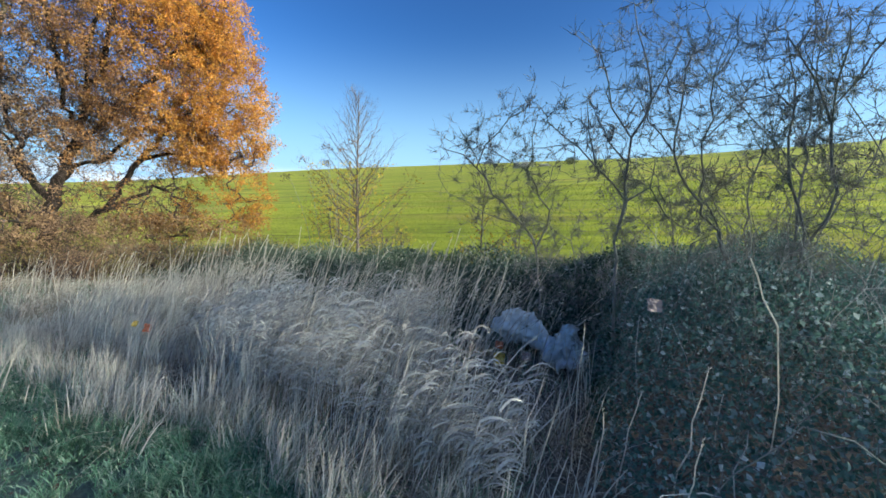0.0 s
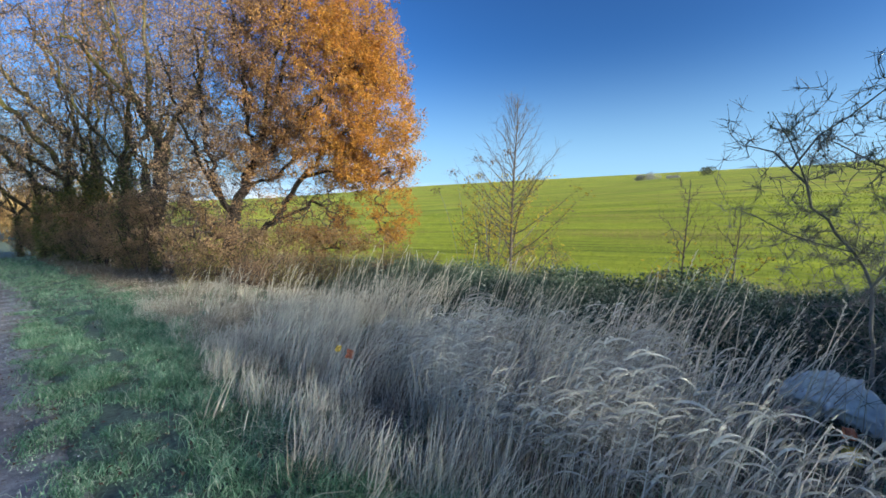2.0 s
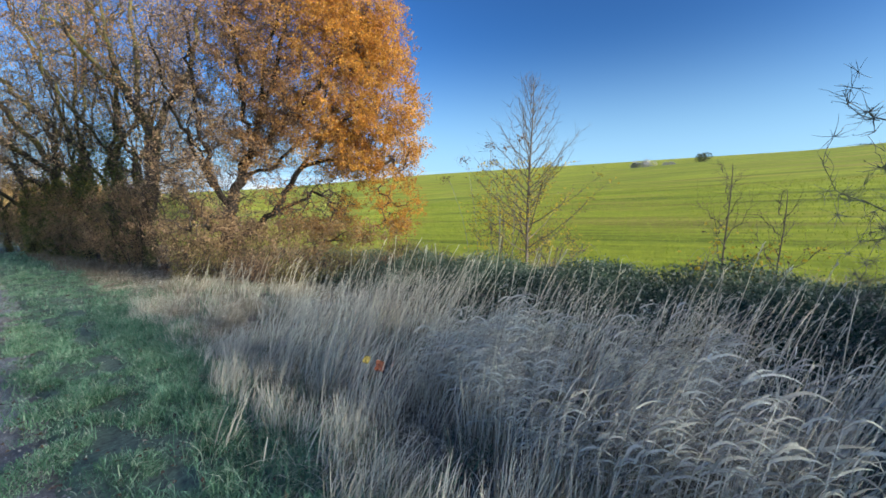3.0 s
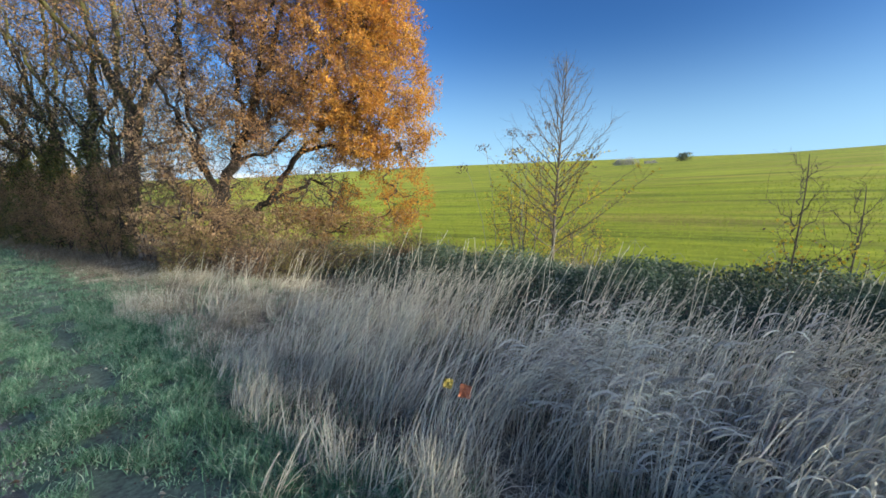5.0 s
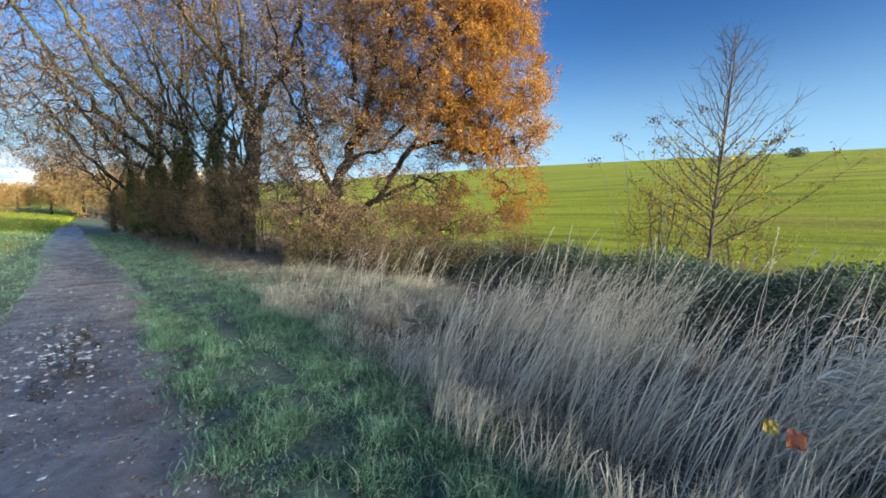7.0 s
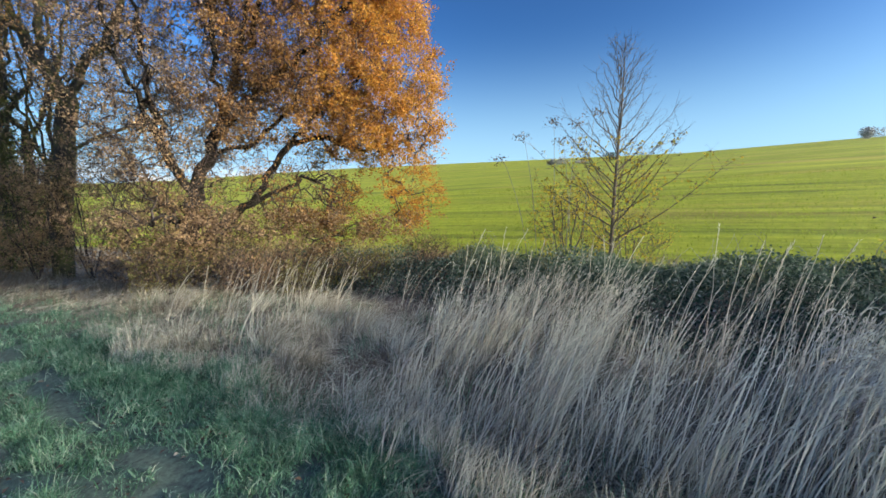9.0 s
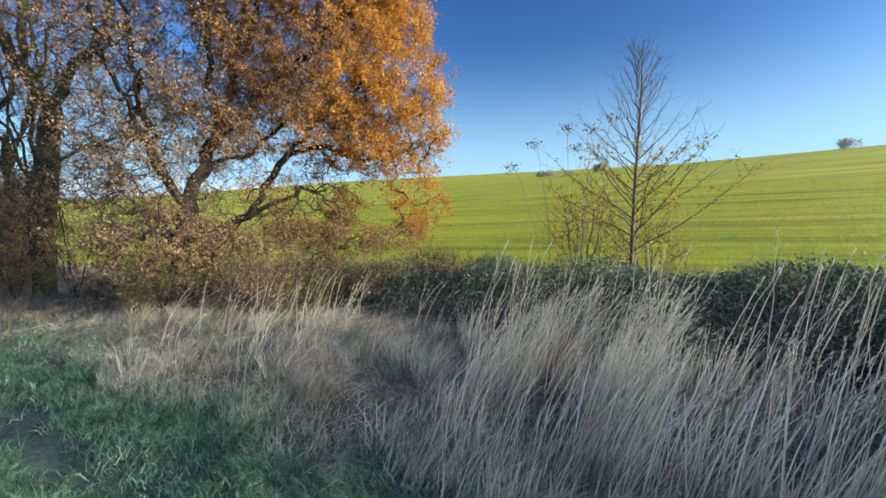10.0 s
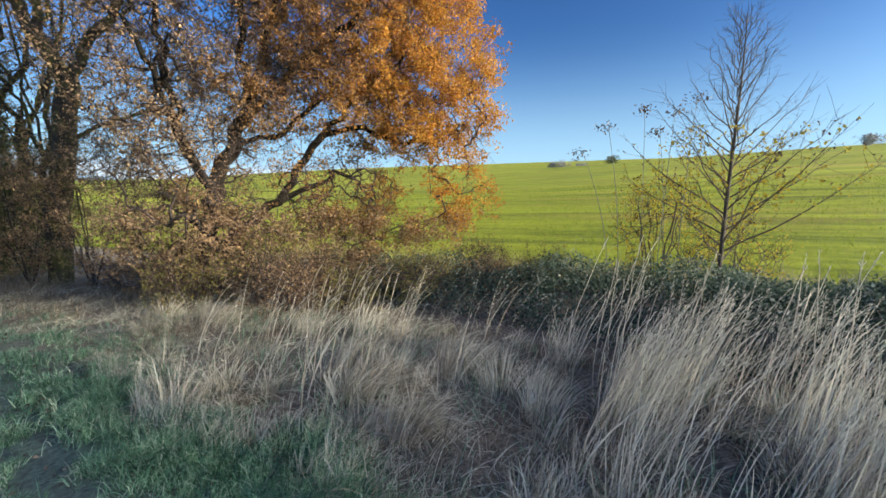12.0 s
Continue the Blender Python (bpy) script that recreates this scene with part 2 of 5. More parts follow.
M_GOLD = plain_mat("wrapper_yellow", (0.42, 0.29, 0.05), (0.55, 0.40, 0.09), 20, 0.4)
M_PALELEAF = plain_mat("pale_dead_leaf", (0.30, 0.225, 0.19), (0.42, 0.32, 0.27), 30, 0.7)


# ---- mesh tools ----
def mesh_np(name, verts, faces, smooth=True):
    verts, faces = np.asarray(verts, np.float32), np.asarray(faces, np.int32)
    me = bpy.data.meshes.new(name)
    k = faces.shape[1]
    me.vertices.add(len(verts))
    me.vertices.foreach_set("co", verts.ravel())
    me.loops.add(faces.size)
    me.loops.foreach_set("vertex_index", faces.ravel())
    me.polygons.add(len(faces))
    me.polygons.foreach_set("loop_start", np.arange(0, faces.size, k, dtype=np.int32))
    me.polygons.foreach_set("use_smooth", np.full(len(faces), smooth))
    me.update(calc_edges=True)
    return me


def part(name, me, material, parent=None, label=""):
    ob = new(name, me)
    me.materials.append(material)
    if parent:
        ob.parent = parent
        ob.matrix_parent_inverse = parent.matrix_world.inverted()
    return tagged(ob, label) if label else ob


def fine_part(name, me, material, parent, label=""):
    """A part of pieces too small and many to pick apart."""
    return tagged(part(name, me, material, parent, label), kind="stuff")


def root(name, place, label, category, group=""):
    ob = new(name)
    ob.empty_display_size = 0.2
    ob.matrix_world = Matrix.Translation(place)
    ob.matrix_basis = Matrix.Translation(place)
    return tagged(ob, label, category, group)


def unit(v):
    return v / np.maximum(np.linalg.norm(v, axis=-1, keepdims=True), 1e-9)


def tubes(paths, sides=5):
    """Round tapering tubes along (points, radii), all in one set of vertices and quads."""
    by = {}
    for p, r in paths:
        by.setdefault(len(p), []).append((p, r))
    V, F, base = [], [], 0
    ang = np.arange(sides) * 2 * np.pi / sides
    for n, some in by.items():
        P, R = np.array([p for p, _ in some], float), np.array([r for _, r in some], float)
        T = unit(np.gradient(P, axis=1))
        mean = unit(P[:, -1:] - P[:, :1] + 1e-6)
        ref = np.where(np.abs(mean[..., 2:]) > 0.8, np.array([1.0, 0.1, 0]), np.array([0.05, 0.1, 1.0]))
        A = unit(np.cross(T, np.broadcast_to(ref, T.shape)))
        B = np.cross(T, A)
        ring = A[:, :, None] * np.cos(ang)[:, None] + B[:, :, None] * np.sin(ang)[:, None]
        v = P[:, :, None] + ring * R[:, :, None, None]
        k = len(some)
        V.append(v.reshape(-1, 3))
        i = np.arange(k)[:, None, None] * n * sides + np.arange(n - 1)[None, :, None] * sides
        s, s2 = np.arange(sides), (np.arange(sides) + 1) % sides
        F.append((np.stack([i + s, i + s2, i + sides + s2, i + sides + s], -1) + base).reshape(-1, 4))
        base += k * n * sides
    return np.concatenate(V), np.concatenate(F)


def leaves(pos, size, rng, aspect=0.6, fold=0.25, along=None, flat=0.0):
    """Folded diamond leaves: two triangles each side of the midrib."""
    n = len(pos)
    size = np.broadcast_to(size, n)[:, None]
    a = unit(rng.normal(size=(n, 3)) + (0 if along is None else along))
    b = rng.normal(size=(n, 3))
    if flat:
        up = np.array([0, 0, 1.0])
        a = unit(a * np.array([1, 1, 1 - flat]))
        b = np.cross(up + 0.3 * rng.normal(size=(n, 3)), a)
    b = unit(b - (b * a).sum(1, keepdims=True) * a)
    c = np.cross(a, b)
    mid = pos + a * size * 0.5
    lift = c * size * fold * aspect
    v = np.stack([pos, mid + b * size * aspect * 0.5 + lift, pos + a * size, mid - b * size * aspect * 0.5 + lift], 1).reshape(-1, 3)
    i = np.arange(n)[:, None] * 4
    return v, np.concatenate([i + np.array([0, 1, 2]), i + np.array([0, 2, 3])])


def blades(base, height, lean, width, rng, segs=4, droop=1.6, tip=0.15, arch=False, tilt=0.25):
    """Ribbons that rise and bow over. lean: sideways reach of the tip, in metres, per blade (n, 2)."""
    n = len(base)
    t = np.linspace(0, 1, segs + 1)[None, :, None]
    h = np.asarray(height)[:, None, None]
    reach = np.concatenate([lean, np.zeros((n, 1))], 1)[:, None]
    far = np.linalg.norm(lean, axis=1)[:, None, None]
    rise = h * t - np.minimum(far * 0.5, h * 0.6) * t ** (droop + 1.2)
    if arch:
        rise = h * (2.4 * t - 2.7 * t**2)
    spine = base[:, None] + reach * t**droop + np.array([0, 0, 1.0]) * rise
    az = rng.uniform(0, 2 * np.pi, n)
    side = unit(np.stack([np.cos(az), np.sin(az), rng.normal(scale=tilt, size=n)], 1))[:, None]
    w = np.asarray(width).reshape(-1, 1, 1) * 0.5 * (1 - (1 - tip) * t**2)
    v = np.stack([spine - side * w, spine + side * w], 2).reshape(-1, 3)
    i = (np.arange(n)[:, None] * (segs + 1) + np.arange(segs)[None]).reshape(-1, 1) * 2
    return v, i + np.array([0, 1, 3, 2])


def joined(pairs):
    V, F, base = [], [], 0
    for v, f in pairs:
        V.append(v)
        F.append(f + base)
        base += len(v)
    return np.concatenate(V), np.concatenate(F)


# ---- ground ----
def ground_z(x, y):
    x, y = np.asarray(x, float), np.asarray(y, float)
    soft = 75 - 12 * np.log1p(np.exp((75 - y) / 12.0))
    z = -0.2 - 0.045 * np.where(y < 200, soft, 75)
    rise = np.clip(x - 8.6, 0, None)
    hill = 0.112 * rise * rise / (rise + 2.0)
    over = np.clip(rise - 150, 0, None)
    hill = hill - 0.0009 * np.clip(over, 0, 120) ** 2 - 0.1 * np.clip(over - 120, 0, 150)
    z = z + hill
    z = z + 0.05 * np.sin(x * 0.9 + 1.3 * np.sin(y * 0.31)) * np.exp(-((x - 5) / 4.0) ** 2)
    return z


def lumps(x, y, s, seed=0.0):
    return np.array([noise.noise(Vector((a * s, b * s, seed))) for a, b in zip(np.ravel(x), np.ravel(y))]).reshape(np.shape(x))


def stretched(lo, hi, fine, far0, far1, grow=1.16):
    a = list(np.arange(lo, hi, fine))
    s = fine
    while a[-1] < far1:
        s *= grow
        a.append(a[-1] + s)
    s = fine
    while a[0] > far0:
        s *= grow
        a.insert(0, a[0] - s)
    return np.array(a)


def sheet(xs, ys, zf):
    X, Y = np.meshgrid(xs, ys)
    Z = zf(X, Y)
    v = np.stack([X, Y, Z], -1).reshape(-1, 3)
    nx = len(xs)
    i = (np.arange(len(ys) - 1)[:, None] * nx + np.arange(nx - 1)[None]).reshape(-1, 1)
    return v, i + np.array([0, 1, nx + 1, nx])


def track_mid(y):
    """The track bends a little to its left further on."""
    y = np.asarray(y, float)
    return -0.55 - 0.052 * np.clip(y - 14, 0, None) * np.clip((y - 14) / 12, 0, 1)


gx, gy = stretched(-3, 11, 0.14, -1800, 1800), stretched(-4, 26, 0.14, -1800, 1800)


def ground_fine(X, Y):
    z = ground_z(X, Y)
    near = (X > -4) & (X < 12) & (Y > -5) & (Y < 30)
    z[near] += 0.05 * lumps(X[near], Y[near], 1.3) + 0.025 * lumps(X[near], Y[near], 4.0, 3.0)
    ontrack = np.abs(X - track_mid(Y)) < 1.0
    z[ontrack & (Y < 60)] -= 0.10
    return z


ground = part("ground", mesh_np("ground", *sheet(gx, gy, ground_fine)), M_GROUND)
tagged(ground, "rolling ground with drilled green crop field and rough verge", "ground", kind="structure")


def track_z(U, Y):
    X = track_mid(Y) + U
    z = ground_z(X, Y) + 0.035 * lumps(X, Y, 1.7, 5.0) + 0.016 * lumps(X, Y, 6.0, 2.0) + 0.008 * lumps(X, Y, 17.0, 1.0)
    z -= 0.05 * np.exp(-((U - 0.15) / 0.28) ** 2) * np.clip(np.sin(Y * 0.55 + 2.0), 0, 1)
    edge = np.clip((np.abs(U) - 0.78) / 0.35, 0, 1)
    return z - 0.16 * edge**1.5


tv, tf = sheet(np.arange(-1.12, 1.13, 0.045), np.concatenate([np.arange(-5, 26, 0.06), np.arange(26, 70, 0.5)]), track_z)
tv[:, 0] += track_mid(tv[:, 1])
track = part("track", mesh_np("track", tv, tf), M_TRACK)
tagged(track, "muddy stony farm track with shallow wet ruts", "track", kind="structure")


# ---- trees ----
def resample(pts, step):
    pts = np.array(pts, float)
    d = np.r_[0, np.cumsum(np.linalg.norm(np.diff(pts, axis=0), axis=1))]
    s = np.linspace(0, d[-1], max(3, int(d[-1] / step) + 1))
    out = np.stack([np.interp(s, d, pts[:, k]) for k in range(3)], 1)
    if len(out) > 4:
        for _ in range(2):
            out[1:-1] = (out[:-2] + 2 * out[1:-1] + out[2:]) / 4
    return out


def skeleton_tree(limbs, tips, rng, step=0.3, r_tip=0.004, r_base=0.2, wob=0.05, skip=0, lift=0.12):
    """Joins the tips of a crown to the limbs, nearest first; thickness follows the number of tips borne.
    Returns limb paths, branch paths, tip places and their directions."""
    cap = sum(len(resample(p, step)) for p in limbs) + sum(2 for _ in tips) * 30 + 10
    P, D, par, n = np.zeros((cap, 3)), np.zeros((cap, 3)), np.full(cap, -1), 0
    limb_ids, branch_ids, can = [], [], np.zeros(cap, bool)
    for k, pl in enumerate(limbs):
        q = resample(pl, step)
        q[1:-1] += rng.normal(scale=wob * 0.5, size=q[1:-1].shape)
        ids, first = [], -1
        if k:
            first = int(np.argmin(((P[:n] - q[0]) ** 2).sum(1)))
            ids, q = [first], q[1:]
        for j, p in enumerate(q):
            P[n], par[n] = p, ids[-1] if ids else -1
            can[n] = k > 0 or j >= skip
            D[n] = unit(p - P[par[n]]) if par[n] >= 0 else (0, 0, 1)
            ids.append(n)
            n += 1
        limb_ids.append(ids)
    tips = np.array(tips, float)
    d0 = np.array([((P[:n][can[:n]] - c) ** 2).sum(1).min() for c in tips])
    ends = []
    for c in tips[np.argsort(d0)]:
        d2 = ((P[:n] - c) ** 2).sum(1) + np.where(can[:n], 0, 1e6)
        back = ((c - P[:n]) * D[:n]).sum(1) < -0.2 * np.sqrt(d2)
        j = int(np.argmin(d2 * np.where(back, 2.2, 1.0)))
        L = math.sqrt(((P[j] - c) ** 2).sum())
        k = min(28, max(2, int(math.ceil(L / step))))
        ctrl = P[j] + D[j] * L * 0.35 + np.array([0, 0, lift * L])
        t = np.linspace(0, 1, k + 1)[1:, None]
        q = (1 - t) ** 2 * P[j] + 2 * t * (1 - t) * ctrl + t**2 * c
        q[:-1] += rng.normal(scale=wob, size=q[:-1].shape) * min(1, L)
        ids = [j]
        if n + k >= cap:
            break
        for p in q:
            P[n], par[n], can[n] = p, ids[-1], True
            D[n] = unit(p - P[ids[-1]])
            ids.append(n)
            n += 1
        branch_ids.append(ids)
        ends.append(n - 1)
    cnt = np.zeros(n)
    cnt[ends] = 1
    for i in range(n - 1, 0, -1):
        if par[i] >= 0:
            cnt[par[i]] += cnt[i]
    cnt = np.maximum(cnt, 1)
    power = math.log(r_base / r_tip) / math.log(max(cnt.max(), 3))
    R = r_tip * cnt**power

    def path(ids, taper):
        r = R[ids].copy()
        r[0] = min(r[0], r[1] * 1.25) if taper and len(r) > 1 else r[0]
        return P[ids], r

    return [path(i, k > 0) for k, i in enumerate(limb_ids)], [path(i, True) for i in branch_ids], P[ends], D[ends]


def twigs(ends, dirs, rng, per=4, length=(0.2, 0.5), r=0.003, up=0.2, spread=0.9, pts=4):
    """Short twigs from the ends of branches."""
    b, d = np.repeat(ends, per, 0), np.repeat(dirs, per, 0)
    a = unit(d + spread * rng.normal(size=d.shape) + np.array([0, 0, up]))
    L = rng.uniform(*length, len(b))[:, None, None]
    t = np.linspace(0, 1, pts)[None, :, None]
    bend = rng.normal(scale=0.25, size=(len(b), 1, 3)) + np.array([0, 0, up])
    P = b[:, None] + a[:, None] * L * t + bend * L * t**2 * 0.5
    P[:, 1:-1] += rng.normal(scale=0.03, size=P[:, 1:-1].shape) * L
    R = np.linspace(r, r * 0.4, pts)
    return [(p, R) for p in P], P


def in_blobs(blobs, n, rng, shell=0.0):
    """Points in a union of ellipsoids (centre, radii), thicker towards the outside where shell is near 1."""
    vol = np.array([np.prod(r) for _, r in blobs])
    out = []
    for k in rng.choice(len(blobs), n, p=vol / vol.sum()):
        d = unit(rng.normal(size=3))
        q = rng.uniform() ** (1 / (3 + 5 * shell))
        out.append(np.array(blobs[k][0]) + d * q * np.array(blobs[k][1]))
    return np.array(out)


def build_tree(name, base, limbs, tips, label, category, rng, bark, leaf=None, leaf_n=0, leaf_size=0.09, r_base=0.2, r_tip=0.005, step=0.3, wob=0.05,
               twig_per=4, twig_len=(0.2, 0.5), twig_r=0.003, up=0.2, skip=3, sides=7, group="", leaf_name="leaf_crown", keep=None, aspect=0.6, lift=0.12, twig_mat=None, spurs=0, bits=3):
    tree = root(name, base, label, category, group)
    limb_p, branch_p, ends, dirs = skeleton_tree(limbs, tips, rng, step, r_tip, r_base, wob, skip, lift)
    trunk = part("trunk", mesh_np("trunk", *tubes(limb_p[:1], sides + 3)), bark, tree)
    for p in limb_p[1:]:
        part("limb", mesh_np("limb", *tubes([p], sides)), bark, trunk)
    fine_part("branchwork", mesh_np("branchwork", *tubes(branch_p, max(3, sides - 3))), twig_mat or bark, tree)
    tp, P = twigs(ends, dirs, rng, twig_per, twig_len, twig_r, up, pts=bits)
    fine_part("twigwork", mesh_np("twigwork", *tubes(tp, 3)), twig_mat or M_TWIG, tree)
    if spurs:
        pick = [branch_p[i] for i in rng.integers(len(branch_p), size=spurs)]
        at = [int(rng.integers(1, len(q))) for q, _ in pick]
        o = np.array([q[a] for (q, _), a in zip(pick, at)])
        d = unit(np.array([q[a] - q[a - 1] for (q, _), a in zip(pick, at)]) + 0.9 * rng.normal(size=o.shape))
        sp, SP = twigs(o, d, rng, 1, (0.03, 0.13), twig_r * 0.9, up, 0.5, pts=bits)
        fine_part("spurwork", mesh_np("spurwork", *tubes(sp, 3)), twig_mat or M_TWIG, tree)
        P = np.concatenate([P, SP])
    if leaf and leaf_n:
        flat = P[:, 1:].reshape(-1, 3)
        if keep is not None:
            flat = flat[keep(flat)]
        pos = flat[rng.integers(len(flat), size=leaf_n)] + rng.normal(scale=min(0.06, leaf_size * 0.8) if leaf_size > 0.03 else 0.003, size=(leaf_n, 3))
        fine_part(leaf_name, mesh_np(leaf_name, *leaves(pos, rng.uniform(0.7, 1.3, leaf_n) * leaf_size, rng, aspect), smooth=False), leaf, tree)
    return tree, P


def gz(x, y):
    return float(ground_z(x, y))


def oak():
    rng = np.random.default_rng(11)
    bx, by = 5.45, 16.8
    limbs = [
        [(bx, by, gz(bx, by) - 0.2), (5.40, 16.8, -0.3), (5.36, 16.82, 0.3), (5.46, 16.76, 1.37), (5.79, 16.5, 2.25), (6.1, 16.3, 3.0), (6.35, 16.0, 4.3), (6.8, 15.7, 5.6), (7.0, 15.4, 7.2), (7.2, 15.2, 8.4)],
        [(5.45, 16.76, 1.2), (5.13, 16.97, 1.89), (5.02, 17.1, 2.8), (5.0, 17.3, 3.8), (4.8, 17.4, 5.2), (4.7, 17.2, 6.8)],
        [(5.5, 16.75, -0.5), (5.82, 16.5, 0.42), (6.1, 16.3, 0.72), (6.7, 15.9, 1.14), (7.1, 15.6, 2.2), (7.4, 15.3, 2.7), (8.0, 14.6, 3.6), (8.7, 13.9, 4.6)],
        [(6.7, 15.9, 1.14), (7.2, 15.5, 1.5), (7.8, 14.8, 1.65)],
        [(5.4, 16.8, -0.2), (4.9, 15.9, 0.1), (4.6, 15.0, 0.3)],
        [(6.1, 16.3, 3.0), (6.6, 15.4, 3.9), (7.4, 14.4, 5.0), (8.1, 13.6, 6.2), (8.6, 13.2, 7.4)],
        [(6.35, 16.0, 4.3), (6.1, 15.0, 5.6), (6.2, 14.0, 7.0)],
        [(5.36, 16.82, 0.3), (4.9, 16.2, 0.7), (4.4, 15.4, 0.6), (4.0, 14.8, 0.8)],
        [(5.02, 17.1, 2.8), (4.4, 16.2, 3.2), (4.0, 15.4, 3.4)],
        [(5.79, 16.5, 2.25), (6.5, 15.9, 2.5), (7.2, 15.2, 3.3), (7.7, 14.9, 4.4), (8.0, 14.6, 5.6)],
        [(6.1, 16.3, 3.0), (5.7, 15.8, 4.2), (5.6, 15.6, 5.6), (5.2, 15.4, 7.0), (5.1, 15.2, 8.3)],
        [(5.13, 16.97, 1.89), (4.6, 16.6, 2.5), (4.1, 16.4, 3.6), (3.7, 16.3, 4.8), (3.4, 16.0, 5.9)],
        [(7.4, 15.3, 2.7), (8.0, 14.7, 2.8), (8.6, 13.9, 2.5), (9.1, 13.1, 2.7)],
    ]
    blobs = [((7.3, 14.6, 6.0), (2.6, 2.4, 3.0)), ((8.9, 13.0, 4.8), (1.3, 1.3, 2.3)), ((9.0, 12.7, 3.2), (0.95, 1.0, 1.6)), ((8.9, 12.4, 1.7), (0.9, 0.85, 1.1)), ((8.1, 13.3, 2.6), (1.1, 0.8, 0.8)), ((8.4, 13.3, 7.0), (1.3, 1.3, 1.6)),
             ((5.6, 16.2, 5.8), (2.4, 2.4, 3.2)), ((7.3, 15.0, 3.2), (2.2, 1.6, 1.3)), ((5.0, 16.0, 2.4), (2.0, 1.6, 1.7)), ((4.6, 15.6, 0.5), (1.3, 1.2, 0.6)), ((4.0, 17.0, 3.8), (1.5, 1.6, 2.0))]
    tips = in_blobs(blobs, 3000, rng, 0.35)
    layers = []
    for k in range(26):
        f = (k + rng.uniform(0, 0.8)) / 26
        layers.append(((3.9 + 5.6 * f, 15.6 - 3.2 * f + rng.normal(0, 0.3), rng.uniform(-0.2, 1.1) * (1.0 - 0.25 * f)), (rng.uniform(0.4, 0.85), rng.uniform(0.4, 0.7), 0.12)))
    skirt = layers + [((4.6, 15.6, 0.6), (1.5, 1.2, 0.7)), ((7.3, 14.6, 1.2), (1.5, 1.2, 0.9)), ((4.3, 15.8, 1.8), (1.4, 1.2, 1.0))]
    tips = np.concatenate([tips, in_blobs(skirt, 620, rng, 0.3)])
    tips = tips[tips[:, 2] > ground_z(tips[:, 0], tips[:, 1]) + 0.35]
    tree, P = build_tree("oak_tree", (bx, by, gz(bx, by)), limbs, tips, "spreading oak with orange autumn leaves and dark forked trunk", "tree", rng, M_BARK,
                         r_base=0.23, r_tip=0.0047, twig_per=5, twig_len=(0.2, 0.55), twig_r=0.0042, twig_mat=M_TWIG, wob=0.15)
    flat = P[:, 1:].reshape(-1, 3)
    # the field side keeps more leaves, and brighter ones to paint its sunlit look
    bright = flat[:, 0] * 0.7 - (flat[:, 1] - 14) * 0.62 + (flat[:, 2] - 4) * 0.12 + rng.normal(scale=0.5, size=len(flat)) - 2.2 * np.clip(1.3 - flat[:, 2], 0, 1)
    # leaves hang in clumps with gaps between; the lowest forks stay open
    gap = lumps(flat[:, 0] + flat[:, 2] * 0.5, flat[:, 1] - flat[:, 2] * 0.9, 1.7, 3.0) + 0.05 * (flat[:, 0] - 7) + 0.02 * (flat[:, 2] - 4)
    clump = gap > -0.1 - 0.2 * (flat[:, 2] < 0.9)
    window = ((flat[:, 0] - 6.4) / 2.2) ** 2 + ((flat[:, 2] - 1.7) / 0.8) ** 2
    clump &= (window > 1) | (rng.uniform(size=len(flat)) < 0.25)
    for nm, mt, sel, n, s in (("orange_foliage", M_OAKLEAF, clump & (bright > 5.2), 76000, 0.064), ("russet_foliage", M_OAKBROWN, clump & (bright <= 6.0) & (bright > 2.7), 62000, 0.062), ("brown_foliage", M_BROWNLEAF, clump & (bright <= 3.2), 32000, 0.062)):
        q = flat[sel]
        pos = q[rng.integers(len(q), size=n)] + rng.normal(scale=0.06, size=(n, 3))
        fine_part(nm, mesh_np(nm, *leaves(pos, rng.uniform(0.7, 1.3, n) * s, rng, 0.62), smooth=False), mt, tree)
    # withered sprays that sweep down to the undergrowth
    q = flat[(flat[:, 2] < 0.9) & (lumps(flat[:, 0], flat[:, 1] + 2 * flat[:, 2], 2.0, 9.0) > 0.0 - 0.06 * (flat[:, 0] - 6))]
    pos = q[rng.integers(len(q), size=8000)] + rng.normal(scale=0.05, size=(8000, 3))
    fine_part("low_foliage", mesh_np("low_foliage", *leaves(pos, rng.uniform(0.04, 0.08, 8000), rng, 0.62), smooth=False), M_BROWNLEAF, tree)


oak()


